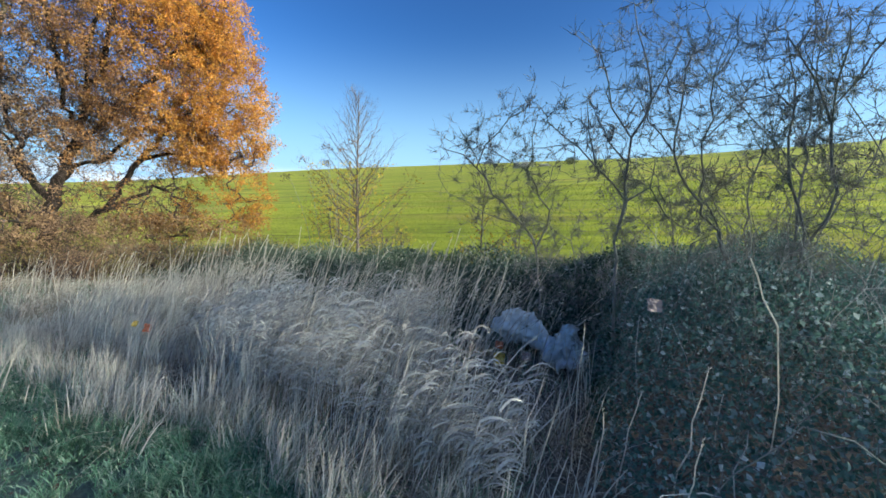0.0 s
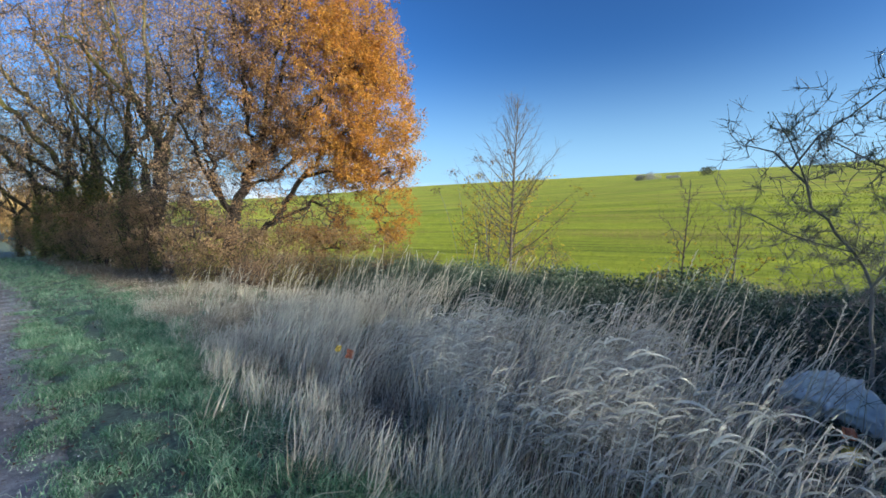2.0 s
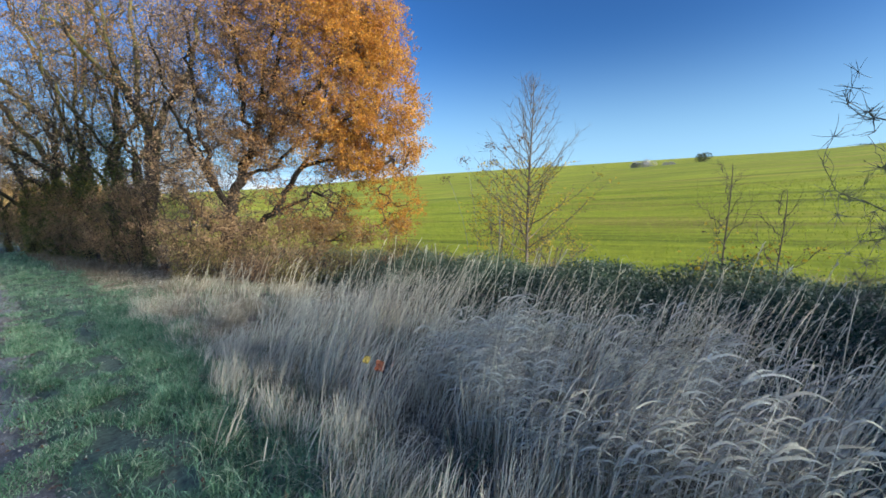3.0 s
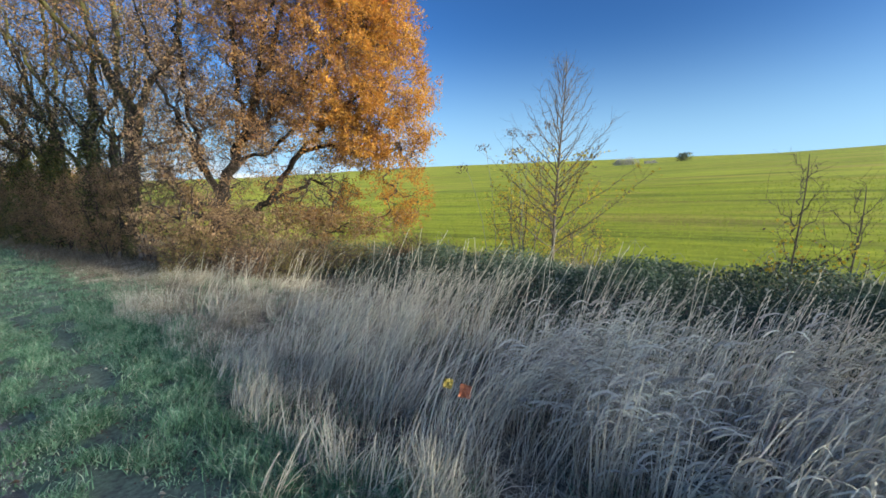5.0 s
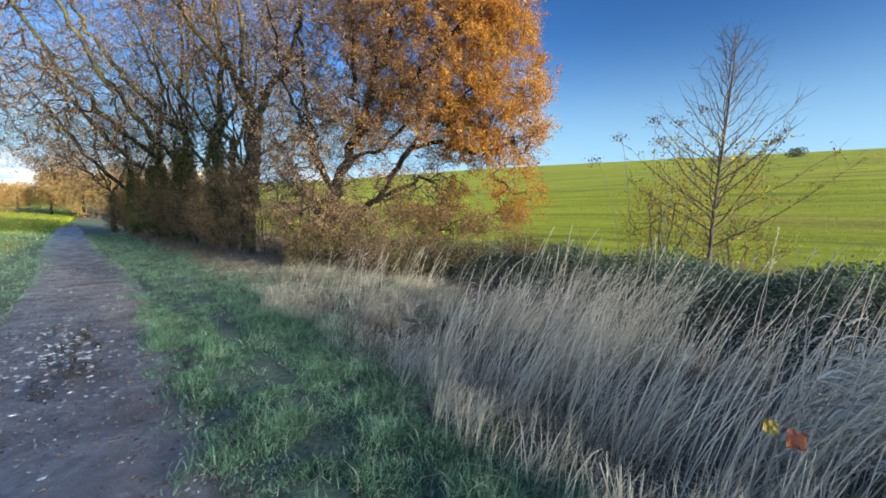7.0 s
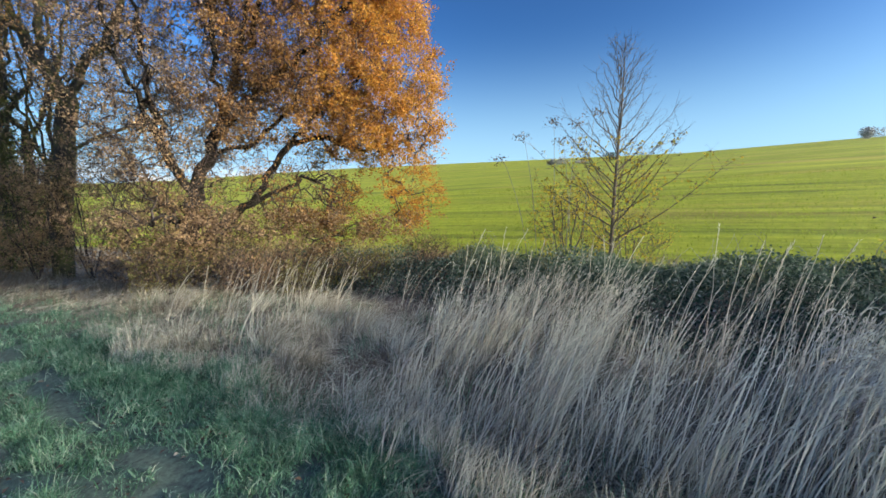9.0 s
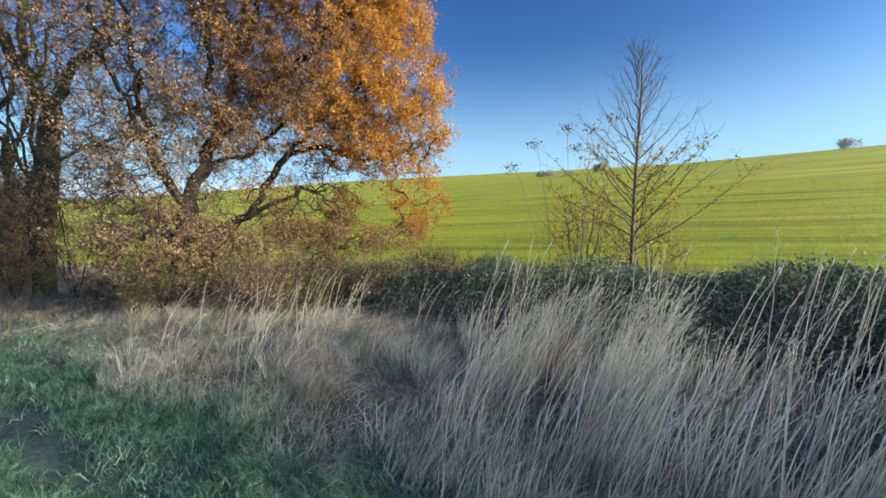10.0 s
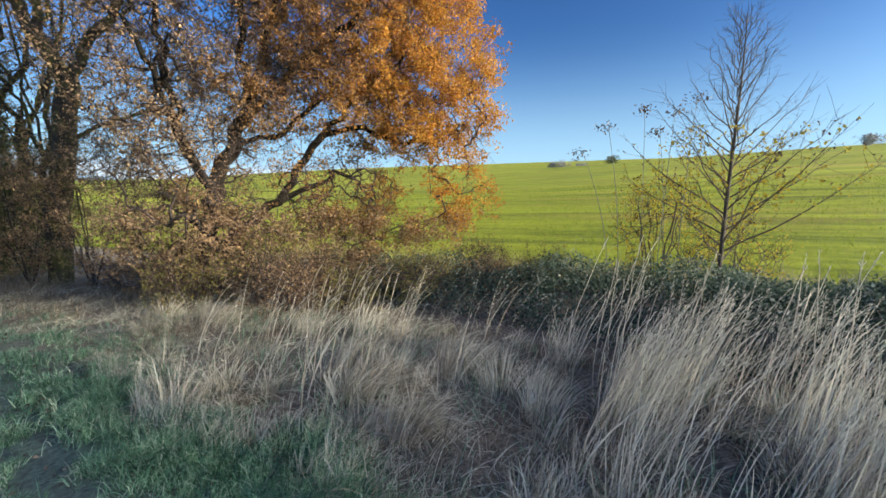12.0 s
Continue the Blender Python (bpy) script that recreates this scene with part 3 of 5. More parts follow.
def row_tree(x, y, h, rng, forks, r, label, spread=2.4, leaf=None, leaf_n=0, ivy=0, tips_n=420, name="hedgerow_tree", lean=(0, 0), over=0.0):
    b = np.array([x, y, gz(x, y)])
    fork = b + np.array([lean[0], lean[1], forks])
    limbs = [[b - (0, 0, 0.2), b + (fork - b) * 0.5 + rng.normal(scale=0.08, size=3), fork, fork + (rng.normal(0, 0.5), rng.normal(0, 0.5), (h - forks) * 0.45), fork + (rng.normal(0, 0.7), rng.normal(0, 0.7), (h - forks) * 0.85)]]
    for k in range(4):
        a = k * 1.57 + rng.uniform(0, 1)
        out = np.array([math.cos(a) * spread - over * 0.8, math.sin(a) * spread, 0])
        s = fork + np.array([0, 0, rng.uniform(-0.25, 0.2) * (h - forks)])
        limbs.append([s, s + out * 0.35 + (0, 0, (h - forks) * 0.18), s + out * 0.7 + (0, 0, (h - forks) * 0.42), s + out * 0.95 + (0, 0, (h - forks) * 0.7)])
    c = fork + np.array([0, 0, (h - forks) * 0.5])
    tips = in_blobs([(c - (over, 0, 0), (spread * 1.3, spread * 1.2, (h - forks) * 0.6))], tips_n, rng, 0.3)
    tree, P = build_tree(name, tuple(b), limbs, tips, label, "tree", rng, M_BARKM, leaf, int(leaf_n * 1.5), 0.085, r_base=r, r_tip=0.0042, step=0.4, twig_per=6, twig_len=(0.3, 0.9), twig_r=0.0045, up=0.3, group="trees of the hedgerow", wob=0.13, twig_mat=M_TWIG)
    if ivy:
        t = rng.uniform(0, 1, ivy) ** 0.8
        k = rng.integers(0, 3, ivy)
        spine = np.array([b + (fork - b) * 1.0 * q if w else b + (fork - b) * 1.35 * q for q, w in zip(t, k)])
        a = rng.uniform(0, 6.28, ivy)
        rad = r * 1.1 + np.abs(rng.normal(scale=0.26, size=ivy)) * (0.3 + 1.3 * np.clip(lumps(t * 7, a * 0.8, 1.0, x) + 0.25, 0, 1))
        pos = spine + np.stack([np.cos(a) * rad, np.sin(a) * rad, rng.normal(scale=0.1, size=ivy)], 1)
        fine_part("ivy", mesh_np("ivy", *leaves(pos, rng.uniform(0.06, 0.12, ivy), rng, 0.9), smooth=False), M_IVY, tree, "dark green climbing ivy")
    return tree


def mossy_tree():
    rng = np.random.default_rng(5)
    bx, by = 4.15, 21.7
    b = gz(bx, by)
    limbs = [
        [(bx, by, b - 0.2), (4.2, 21.65, 0.3), (4.31, 21.59, 1.4), (4.45, 21.52, 2.8), (4.57, 21.47, 4.0), (5.07, 21.2, 5.14), (5.56, 20.9, 6.0), (5.95, 20.7, 7.2), (6.1, 20.4, 9.0), (6.3, 20.2, 10.5)],
        [(4.57, 21.47, 4.0), (4.18, 21.65, 4.95), (3.75, 21.8, 5.7), (3.4, 21.6, 7.2), (3.2, 21.4, 8.8)],
        [(4.5, 21.5, 2.5), (5.5, 21.0, 3.2), (6.4, 20.5, 3.55), (7.4, 20.0, 4.3)],
        [(4.18, 21.65, 4.95), (4.4, 22.2, 6.5), (4.3, 22.4, 8.6), (4.4, 22.5, 10.2)],
        [(3.75, 21.8, 5.7), (2.9, 21.4, 6.3), (2.1, 21.0, 7.2)],
    ]
    tips = in_blobs([((4.4, 21.3, 7.6), (2.9, 2.6, 3.4)), ((6.6, 20.4, 4.6), (1.6, 1.2, 1.5)), ((2.4, 21.0, 6.8), (1.6, 1.5, 1.7))], 560, rng, 0.4)
    build_tree("hedgerow_tree", (bx, by, b), limbs, tips, "tall mossy-trunked oak with thinning rusty brown leaves", "tree", rng, M_BARKM, M_OAKBROWN, 7000, 0.07,
               r_base=0.26, r_tip=0.0055, step=0.35, twig_per=5, twig_len=(0.3, 0.7), twig_r=0.005, up=0.3, group="trees of the hedgerow", wob=0.07, leaf_name="brown_foliage")


mossy_tree()
IVY_LABEL = "tall bare hedgerow tree with trunk wrapped in dark ivy"
for k, (x, y, h, fk, r, sp, lf, iv, ov, tn) in enumerate([(3.9, 25.5, 13.0, 4.6, 0.22, 2.8, 5000, 5000, 0.3, 420), (3.3, 29.5, 15.0, 4.8, 0.24, 4.2, 7000, 8000, 2.8, 1050), (2.5, 34.0, 14.0, 4.2, 0.24, 4.4, 9000, 9000, 3.8, 1150),
                                                        (1.6, 39.0, 11.0, 3.6, 0.24, 3.6, 9000, 6000, 2.2, 600), (4.9, 27.5, 13.0, 3.5, 0.16, 2.2, 3000, 1500, 0.0, 300), (4.6, 23.6, 12.0, 3.0, 0.12, 1.6, 2000, 900, 0.0, 220),
                                                        (3.0, 31.6, 13.0, 3.2, 0.14, 2.0, 2500, 2500, 0.3, 260), (0.6, 46.0, 9.0, 3.0, 0.22, 3.0, 9000, 1500, 0.8, 360)]):
    row_tree(x, y, h, np.random.default_rng(40 + k), fk, r, IVY_LABEL if iv > 2000 else "slender bare hedgerow tree with thin upright branches", sp, M_BROWNLEAF, lf, iv, tn, over=ov)


def shrub(x, y, h, w, rng, label, leaf, leaf_n, leaf_size=0.07, stems=7, tips_n=160, bark=None, group="", name="shrub", r=0.03, up=0.4, low=0.1):
    b = np.array([x, y, gz(x, y)])
    limbs = []
    for k in range(stems):
        a = k * 6.28 / stems + rng.uniform(-0.4, 0.4)
        out = np.array([math.cos(a), math.sin(a), 0]) * w * rng.uniform(0.2, 0.7)
        top = b + out + (0, 0, h * rng.uniform(0.5, 0.85))
        limbs.append([b - (0, 0, 0.1) if not k else b + out * 0.04, b + out * 0.4 + (0, 0, h * 0.25), top])
    tips = in_blobs([(b + (0, 0, h * 0.52), (w, w, h * 0.48))], tips_n, rng, 0.3)
    tips = tips[tips[:, 2] > b[2] + low]
    return build_tree(name, tuple(b), limbs, tips, label, "shrub", rng, bark or M_TWIG, leaf, leaf_n, leaf_size, r_base=r, r_tip=0.004, step=0.25, twig_per=5,
                      twig_len=(0.15, 0.4), twig_r=0.003, up=up, skip=0, sides=6, group=group, wob=0.04)


# undergrowth along the foot of the hedgerow
HEDGE = "brown leafy undergrowth shrub at the hedgerow foot"
rs = np.random.default_rng(77)
for k in range(17):
    y = 14.2 + k * 1.95
    x = 5.0 - 0.075 * (y - 14) - 0.0012 * max(0, y - 22) ** 2 + rs.uniform(-0.3, 0.5)
    shrub(x - (0.55 if y > 20 else 0), y, rs.uniform(2.4, 4.6) if y > 20 else rs.uniform(0.6, 0.9), rs.uniform(1.0, 1.5), np.random.default_rng(100 + k), HEDGE, M_BROWNLEAF if k % 5 or y < 20 else M_IVY, 8500 if y > 20 else 2600, 0.054, group="hedgerow undergrowth", tips_n=150)


BRIAR = ((M_BROWNLEAF, "low russet bracken and briar under the oak"), (M_BRIAR, "low yellow-green briar tangle under the oak"), (M_BRIAR, "yellow-brown dead bracken clump under the oak"))
for k, (x, y, h, w) in enumerate([(4.6, 13.2, 0.75, 0.55), (5.6, 12.8, 0.55, 0.6), (6.6, 11.8, 0.85, 0.6), (7.6, 11.0, 0.6, 0.6), (8.2, 10.0, 0.75, 0.5), (3.9, 14.8, 1.0, 0.6), (7.0, 13.0, 0.6, 0.8), (8.6, 11.6, 0.9, 0.6), (5.1, 14.4, 1.15, 0.6), (6.2, 13.9, 0.9, 0.6)]):
    mt, lab = BRIAR[k % 3]
    shrub(x, y, h, w, np.random.default_rng(160 + k), lab, mt, 1500, 0.045, 10, 110, group="bracken under the oak", low=0.05)


def thorn_bush(bx, by, limbs, tips, rng, leaf_n=700):
    build_tree("thorn_bush", (bx, by, gz(bx, by)), limbs, tips, "bare grey thorn bush with crooked spiny lichened branches", "bush", rng, M_THORN, M_BRAMBLE, leaf_n, 0.014, r_base=0.0125, r_tip=0.0019,
               step=0.16, wob=0.035, twig_per=3, twig_len=(0.03, 0.12), twig_r=0.0026, up=0.12, skip=3, sides=6, group="thorn bushes by the track", lift=0.2, twig_mat=M_THORN, spurs=2000, bits=4)


def thorn_simple(bx, by, h, lean, w, seed, n=130, leaf_n=700):
    rng = np.random.default_rng(seed)
    b = np.array([bx, by, gz(bx, by)])
    top = b + np.array([lean[0], lean[1], h])
    mid = b + (top - b) * 0.5 + rng.normal(scale=0.08, size=3)
    limbs = [[b - (0, 0, 0.1), b + (top - b) * 0.25, mid, top]]
    for k in range(8):
        s = b + (top - b) * rng.uniform(0.12, 0.75)
        a = k * 2.4 + rng.uniform(0, 0.8)
        f = rng.uniform(0.7, 1.3)
        c = np.array([math.cos(a), math.sin(a), 0]) * w * f
        limbs.append([s, s + c * 0.4 + (0, 0, h * 0.13), s + c * 0.75 + rng.normal(scale=0.06, size=3) + (0, 0, h * 0.25), s + c + (0, 0, min(h * 0.4 * f, max(0.05, (b[2] + h * 0.98 - s[2]))))])
    tips = in_blobs([(b + (top - b) * 0.62, (w, w, h * 0.42))], int(n * 0.64), rng, 0.5)
    thorn_bush(bx, by, limbs, tips, rng, leaf_n)


# crooked stems of the bushes that stand against the sky
THORN_STEMS = [
    [[(4.5, 1.3, -0.36), (4.45, 1.33, 0.98), (4.3, 1.5, 1.18), (4.0, 1.7, 1.57), (3.85, 1.8, 1.81), (3.7, 2.06, 1.91)],
     [(4.4, 1.22, 1.05), (4.2, 1.24, 1.5), (4.0, 1.32, 1.66), (3.8, 1.51, 1.81), (3.7, 1.68, 1.93)],
     [(3.85, 1.8, 1.81), (3.75, 1.55, 2.03), (3.7, 1.44, 2.21), (3.65, 1.3, 2.19)],
     [(4.0, 1.32, 1.66), (3.85, 1.29, 1.88), (3.8, 1.27, 2.07), (3.8, 1.22, 2.16)],
     [(3.9, 1.73, 1.68), (3.75, 1.87, 1.98), (3.7, 1.94, 2.12)],
     [(4.3, 1.5, 1.18), (4.1, 1.95, 1.35), (4.0, 2.16, 1.49)],
     [(4.2, 1.24, 1.5), (4.2, 1.14, 1.65), (4.2, 1.17, 1.76)]],
    [[(3.65, 0.48, -0.32), (3.6, 0.51, 1.23), (3.5, 0.45, 1.46), (3.42, 0.44, 1.68), (3.38, 0.46, 1.92), (3.3, 0.35, 2.03), (3.25, 0.24, 2.12), (3.2, 0.32, 2.27), (3.2, 0.38, 2.43), (3.2, 0.44, 2.67)],
     [(3.5, 0.45, 1.48), (3.4, 0.67, 1.72), (3.3, 0.77, 1.83), (3.25, 0.9, 1.95), (3.2, 0.97, 2.0)],
     [(3.38, 0.46, 1.92), (3.3, 0.54, 2.12), (3.2, 0.57, 2.26), (3.2, 0.63, 2.41)],
     [(3.25, 0.25, 2.11), (3.25, 0.22, 2.3), (3.25, 0.16, 2.44)],
     [(3.5, 0.45, 1.48), (3.5, 0.31, 1.56), (3.5, 0.27, 1.71)],
     [(3.6, 0.34, 1.44), (3.7, 0.15, 1.32), (3.8, -0.07, 1.21)],
     [(3.4, 0.67, 1.72), (3.35, 0.71, 1.95), (3.3, 0.72, 2.14)],
     [(3.42, 0.44, 1.68), (3.35, 0.58, 1.87), (3.3, 0.66, 2.05)]],
    [[(4.65, -0.34, -0.29), (4.6, -0.31, 1.07), (4.4, -0.07, 1.4), (4.2, 0.12, 1.68), (4.1, 0.18, 1.94), (4.0, 0.14, 2.22), (4.0, 0.11, 2.5), (4.0, 0.07, 2.61)],
     [(4.6, -0.29, 1.11), (4.35, 0.01, 1.64), (4.2, -0.07, 1.94), (4.1, -0.07, 2.34), (4.1, -0.12, 2.59), (4.1, -0.16, 2.73)],
     [(4.1, -0.07, 2.34), (4.1, -0.16, 2.49), (4.1, -0.21, 2.63)],
     [(4.15, 0.15, 1.83), (4.1, 0.34, 2.11), (4.0, 0.43, 2.26)],
     [(4.2, -0.07, 1.96), (4.2, -0.17, 2.12), (4.2, -0.25, 2.18)],
     [(4.4, -0.07, 1.4), (4.4, -0.25, 1.59), (4.5, -0.38, 1.73)],
     [(4.0, 0.14, 2.22), (4.0, 0.27, 2.44), (4.0, 0.27, 2.69)]],
    [[(4.05, -0.73, -0.27), (4.0, -0.7, 1.12), (3.9, -0.58, 1.56), (3.7, -0.52, 2.01), (3.6, -0.43, 2.27), (3.6, -0.42, 2.5)],
     [(4.0, -0.86, 1.19), (3.7, -0.69, 2.0), (3.6, -0.57, 2.28), (3.5, -0.41, 2.44)],
     [(3.7, -0.52, 2.01), (3.6, -0.38, 2.14), (3.6, -0.23, 2.11)],
     [(3.9, -0.58, 1.56), (3.8, -0.36, 1.83), (3.8, -0.28, 2.0)],
     [(3.7, -0.69, 2.0), (3.6, -0.71, 2.29), (3.6, -0.71, 2.53)],
     [(3.8, -0.6, 1.67), (3.8, -0.71, 1.8), (3.8, -0.84, 1.86)],
     [(3.6, -0.43, 2.27), (3.5, -0.49, 2.39), (3.5, -0.52, 2.5)]],
]
for k, limbs in enumerate(THORN_STEMS):
    rng = np.random.default_rng(230 + k)
    run = np.concatenate([resample(p, 0.07) for p in limbs[1:]] + [resample(limbs[0], 0.07)[6:]])
    dense = 1.7 if k == 3 else 1.0
    pick = run[rng.integers(len(run), size=int(280 * dense))]
    tips = pick + rng.normal(scale=(0.14, 0.14, 0.11), size=pick.shape) + np.array([0, 0, 0.03])
    thorn_bush(limbs[0][0][0], limbs[0][0][1], limbs, tips, rng, int(650 * dense))
for bx, by, h, lean, w, seed, n in [(5.5, 1.2, 1.7, (0.1, 0.1), 0.8, 208, 80), (4.6, -0.75, 3.9, (0.0, -0.1), 0.9, 204, 260), (5.6, -0.6, 3.0, (0.2, -0.2), 0.9, 205, 150), (4.9, -1.9, 3.9, (0.1, -0.2), 1.1, 206, 220), (6.3, 0.2, 2.1, (0.1, 0.0), 0.8, 207, 90)]:
    thorn_simple(bx, by, h, lean, w, seed, n)


# ---- sapling and its neighbours ----
def sapling(x, y, h, seed, n_br, reach, label, r=0.05, yellow=260, angle=48, name="sapling", start=0.16):
    rng = np.random.default_rng(seed)
    b = np.array([x, y, gz(x, y)])
    t = np.linspace(0, 1, 22)
    spine = b + np.stack([0.05 * np.sin(t * 5 + seed) * t, 0.05 * np.cos(t * 4) * t, h * t - 0.1 * (t == 0)], 1)
    tree = root(name, tuple(b), label, "tree")
    trunk = part("trunk", mesh_np("trunk", *tubes([(spine, r * (1 - t) ** 0.8 + 0.004)], 8)), M_SAP, tree)
    twig_paths, pts = [], []
    for k in range(n_br):
        f = start + (0.97 - start) * (k / n_br) ** 0.92
        a = k * 2.4 + rng.uniform(-0.5, 0.5)
        L = reach * (1 - f) ** 0.9 * rng.uniform(0.7, 1.1) + 0.15
        el = radians(angle + 8 * f + rng.uniform(-9, 9)) * (0.38 + 0.62 * min(1, f * 1.3))
        s = b + np.array([0, 0, h * f])
        out = np.array([math.cos(a), math.sin(a), 0])
        u = np.linspace(0, 1, 7)[:, None]
        p = s + out * L * math.cos(el) * u + np.array([0, 0, 1.0]) * L * (math.sin(el) * u + 0.18 * u**2.2)
        p[1:] += rng.normal(scale=0.018, size=p[1:].shape)
        rr = (r * 0.34 * (1 - f) + 0.004) * (1 - u[:, 0]) + 0.0022
        part("branch", mesh_np("branch", *tubes([(p, rr)], 5)), M_SAP, trunk)
        for q in range(int(4 + L * 16)):
            g = rng.uniform(0.2, 1.0)
            o = np.array([np.interp(g, u[:, 0], p[:, c]) for c in range(3)])
            d = unit(out * 0.6 + np.array([0, 0, 0.55]) + 0.65 * rng.normal(size=3))
            l2 = rng.uniform(0.12, 0.5) * (0.5 + 0.5 * L / reach)
            w = np.linspace(0, 1, 4)[:, None]
            tp = o + d * l2 * w + np.array([0, 0, 0.12 * l2]) * w**2 + rng.normal(scale=0.012, size=(4, 3)) * w
            twig_paths.append((tp, np.linspace(0.0026, 0.0013, 4)))
            pts.append(tp[1:])
    fine_part("twigwork", mesh_np("twigwork", *tubes(twig_paths, 3)), M_SAP, tree)
    flat = np.concatenate(pts)
    low = flat[flat[:, 2] < b[2] + h * 0.62]
    if yellow:
        pos = low[rng.integers(len(low), size=yellow)]
        fine_part("yellow_foliage", mesh_np("yellow_foliage", *leaves(pos, rng.uniform(0.035, 0.07, yellow), rng, 0.7), smooth=False), M_YELLOW, tree)
        m = yellow // 2
        pos = low[rng.integers(len(low), size=m)]
        fine_part("withered_foliage", mesh_np("withered_foliage", *leaves(pos, rng.uniform(0.03, 0.06, m), rng, 0.6), smooth=False), M_LITTER, tree)
    return tree


sapling(8.39, 7.16, 4.6, 3, 62, 2.2, "young bare deciduous sapling with ascending twigs and last yellow leaves", r=0.036, yellow=1000)
sapling(7.45, 3.3, 2.3, 8, 12, 0.8, "thin bare sapling above the bramble bank", r=0.012, yellow=110)
sapling(7.9, 2.7, 1.9, 9, 10, 0.7, "small twiggy sapling above the bramble bank", r=0.01, yellow=90)
shrub(8.8, 8.15, 2.1, 0.75, np.random.default_rng(31), "many-stemmed bare shrub with yellowing leaves beside the sapling", M_YELLOW, 1500, 0.05, 9, 120, M_SAP, r=0.03, up=0.6)
shrub(9.2, 7.0, 1.3, 0.8, np.random.default_rng(32), "low twiggy shrub with yellow leaves behind the sapling", M_YELLOW, 600, 0.045, 8, 90, M_SAP, r=0.02, up=0.6)


def tall_weed(x, y, h, seed, lean):
    rng = np.random.default_rng(seed)
    b = np.array([x, y, gz(x, y)])
    t = np.linspace(0, 1, 9)[:, None]
    p = b + np.array([lean[0], lean[1], 0]) * t**2 + np.array([0, 0, h]) * t
    weed = root("tall_weed", tuple(b), "dead tall weed stalk with drooping brown seed head", "weed", "dead weeds by the sapling")
    stalk = part("stalk", mesh_np("stalk", *tubes([(p, np.linspace(0.009, 0.004, 9))], 5)), M_CANE, weed)
    n = 60
    pos = p[-1] + rng.normal(scale=(0.10, 0.10, 0.05), size=(n, 3)) + np.array([lean[0] * 0.2, lean[1] * 0.2, 0])
    fine_part("seed_head", mesh_np("seed_head", *leaves(pos, rng.uniform(0.03, 0.07, n), rng, 0.5), smooth=False), M_LITTER, stalk)


for k, (x, y, h, ln) in enumerate([(8.65, 8.75, 3.1, (-0.2, 0.3)), (8.5, 8.9, 2.6, (-0.3, 0.5)), (8.7, 8.4, 3.4, (0.05, 0.1)), (8.6, 8.1, 3.3, (0.1, -0.1)), (8.75, 7.8, 3.5, (0.1, -0.1)), (8.6, 8.0, 2.9, (-0.15, 0.2))]):
    tall_weed(x, y, h, 300 + k, ln)


# ---- bramble bank ----
def bank_top(x, y):
    """Height of the bramble mass above the ground."""
    x, y = np.asarray(x, float), np.asarray(y, float)
    q = np.clip((y - 0.05) / 0.95, 0, 1)
    near = 1.6 + (2.75 + 0.2 * np.sin(y * 0.8)) * q * q * (3 - 2 * q) + 0.16 * np.clip(y - 2, 0, None)
    rise = np.clip((x - near) / 1.3, 0, 1) ** 0.7
    fall = np.clip((8.9 - x) / 1.3, 0, 1) ** 0.6
    return (0.68 + 0.12 * np.sin(x * 2.1 + y * 1.3) + 0.1 * np.sin(y * 2.9 - x) + 0.3 * np.exp(-((y + 1) / 1.8) ** 2)) * rise * fall * (1 - 0.85 * np.exp(-(((x - 4.0) / 0.6) ** 2 + ((y - 1.25) / 0.5) ** 2)))


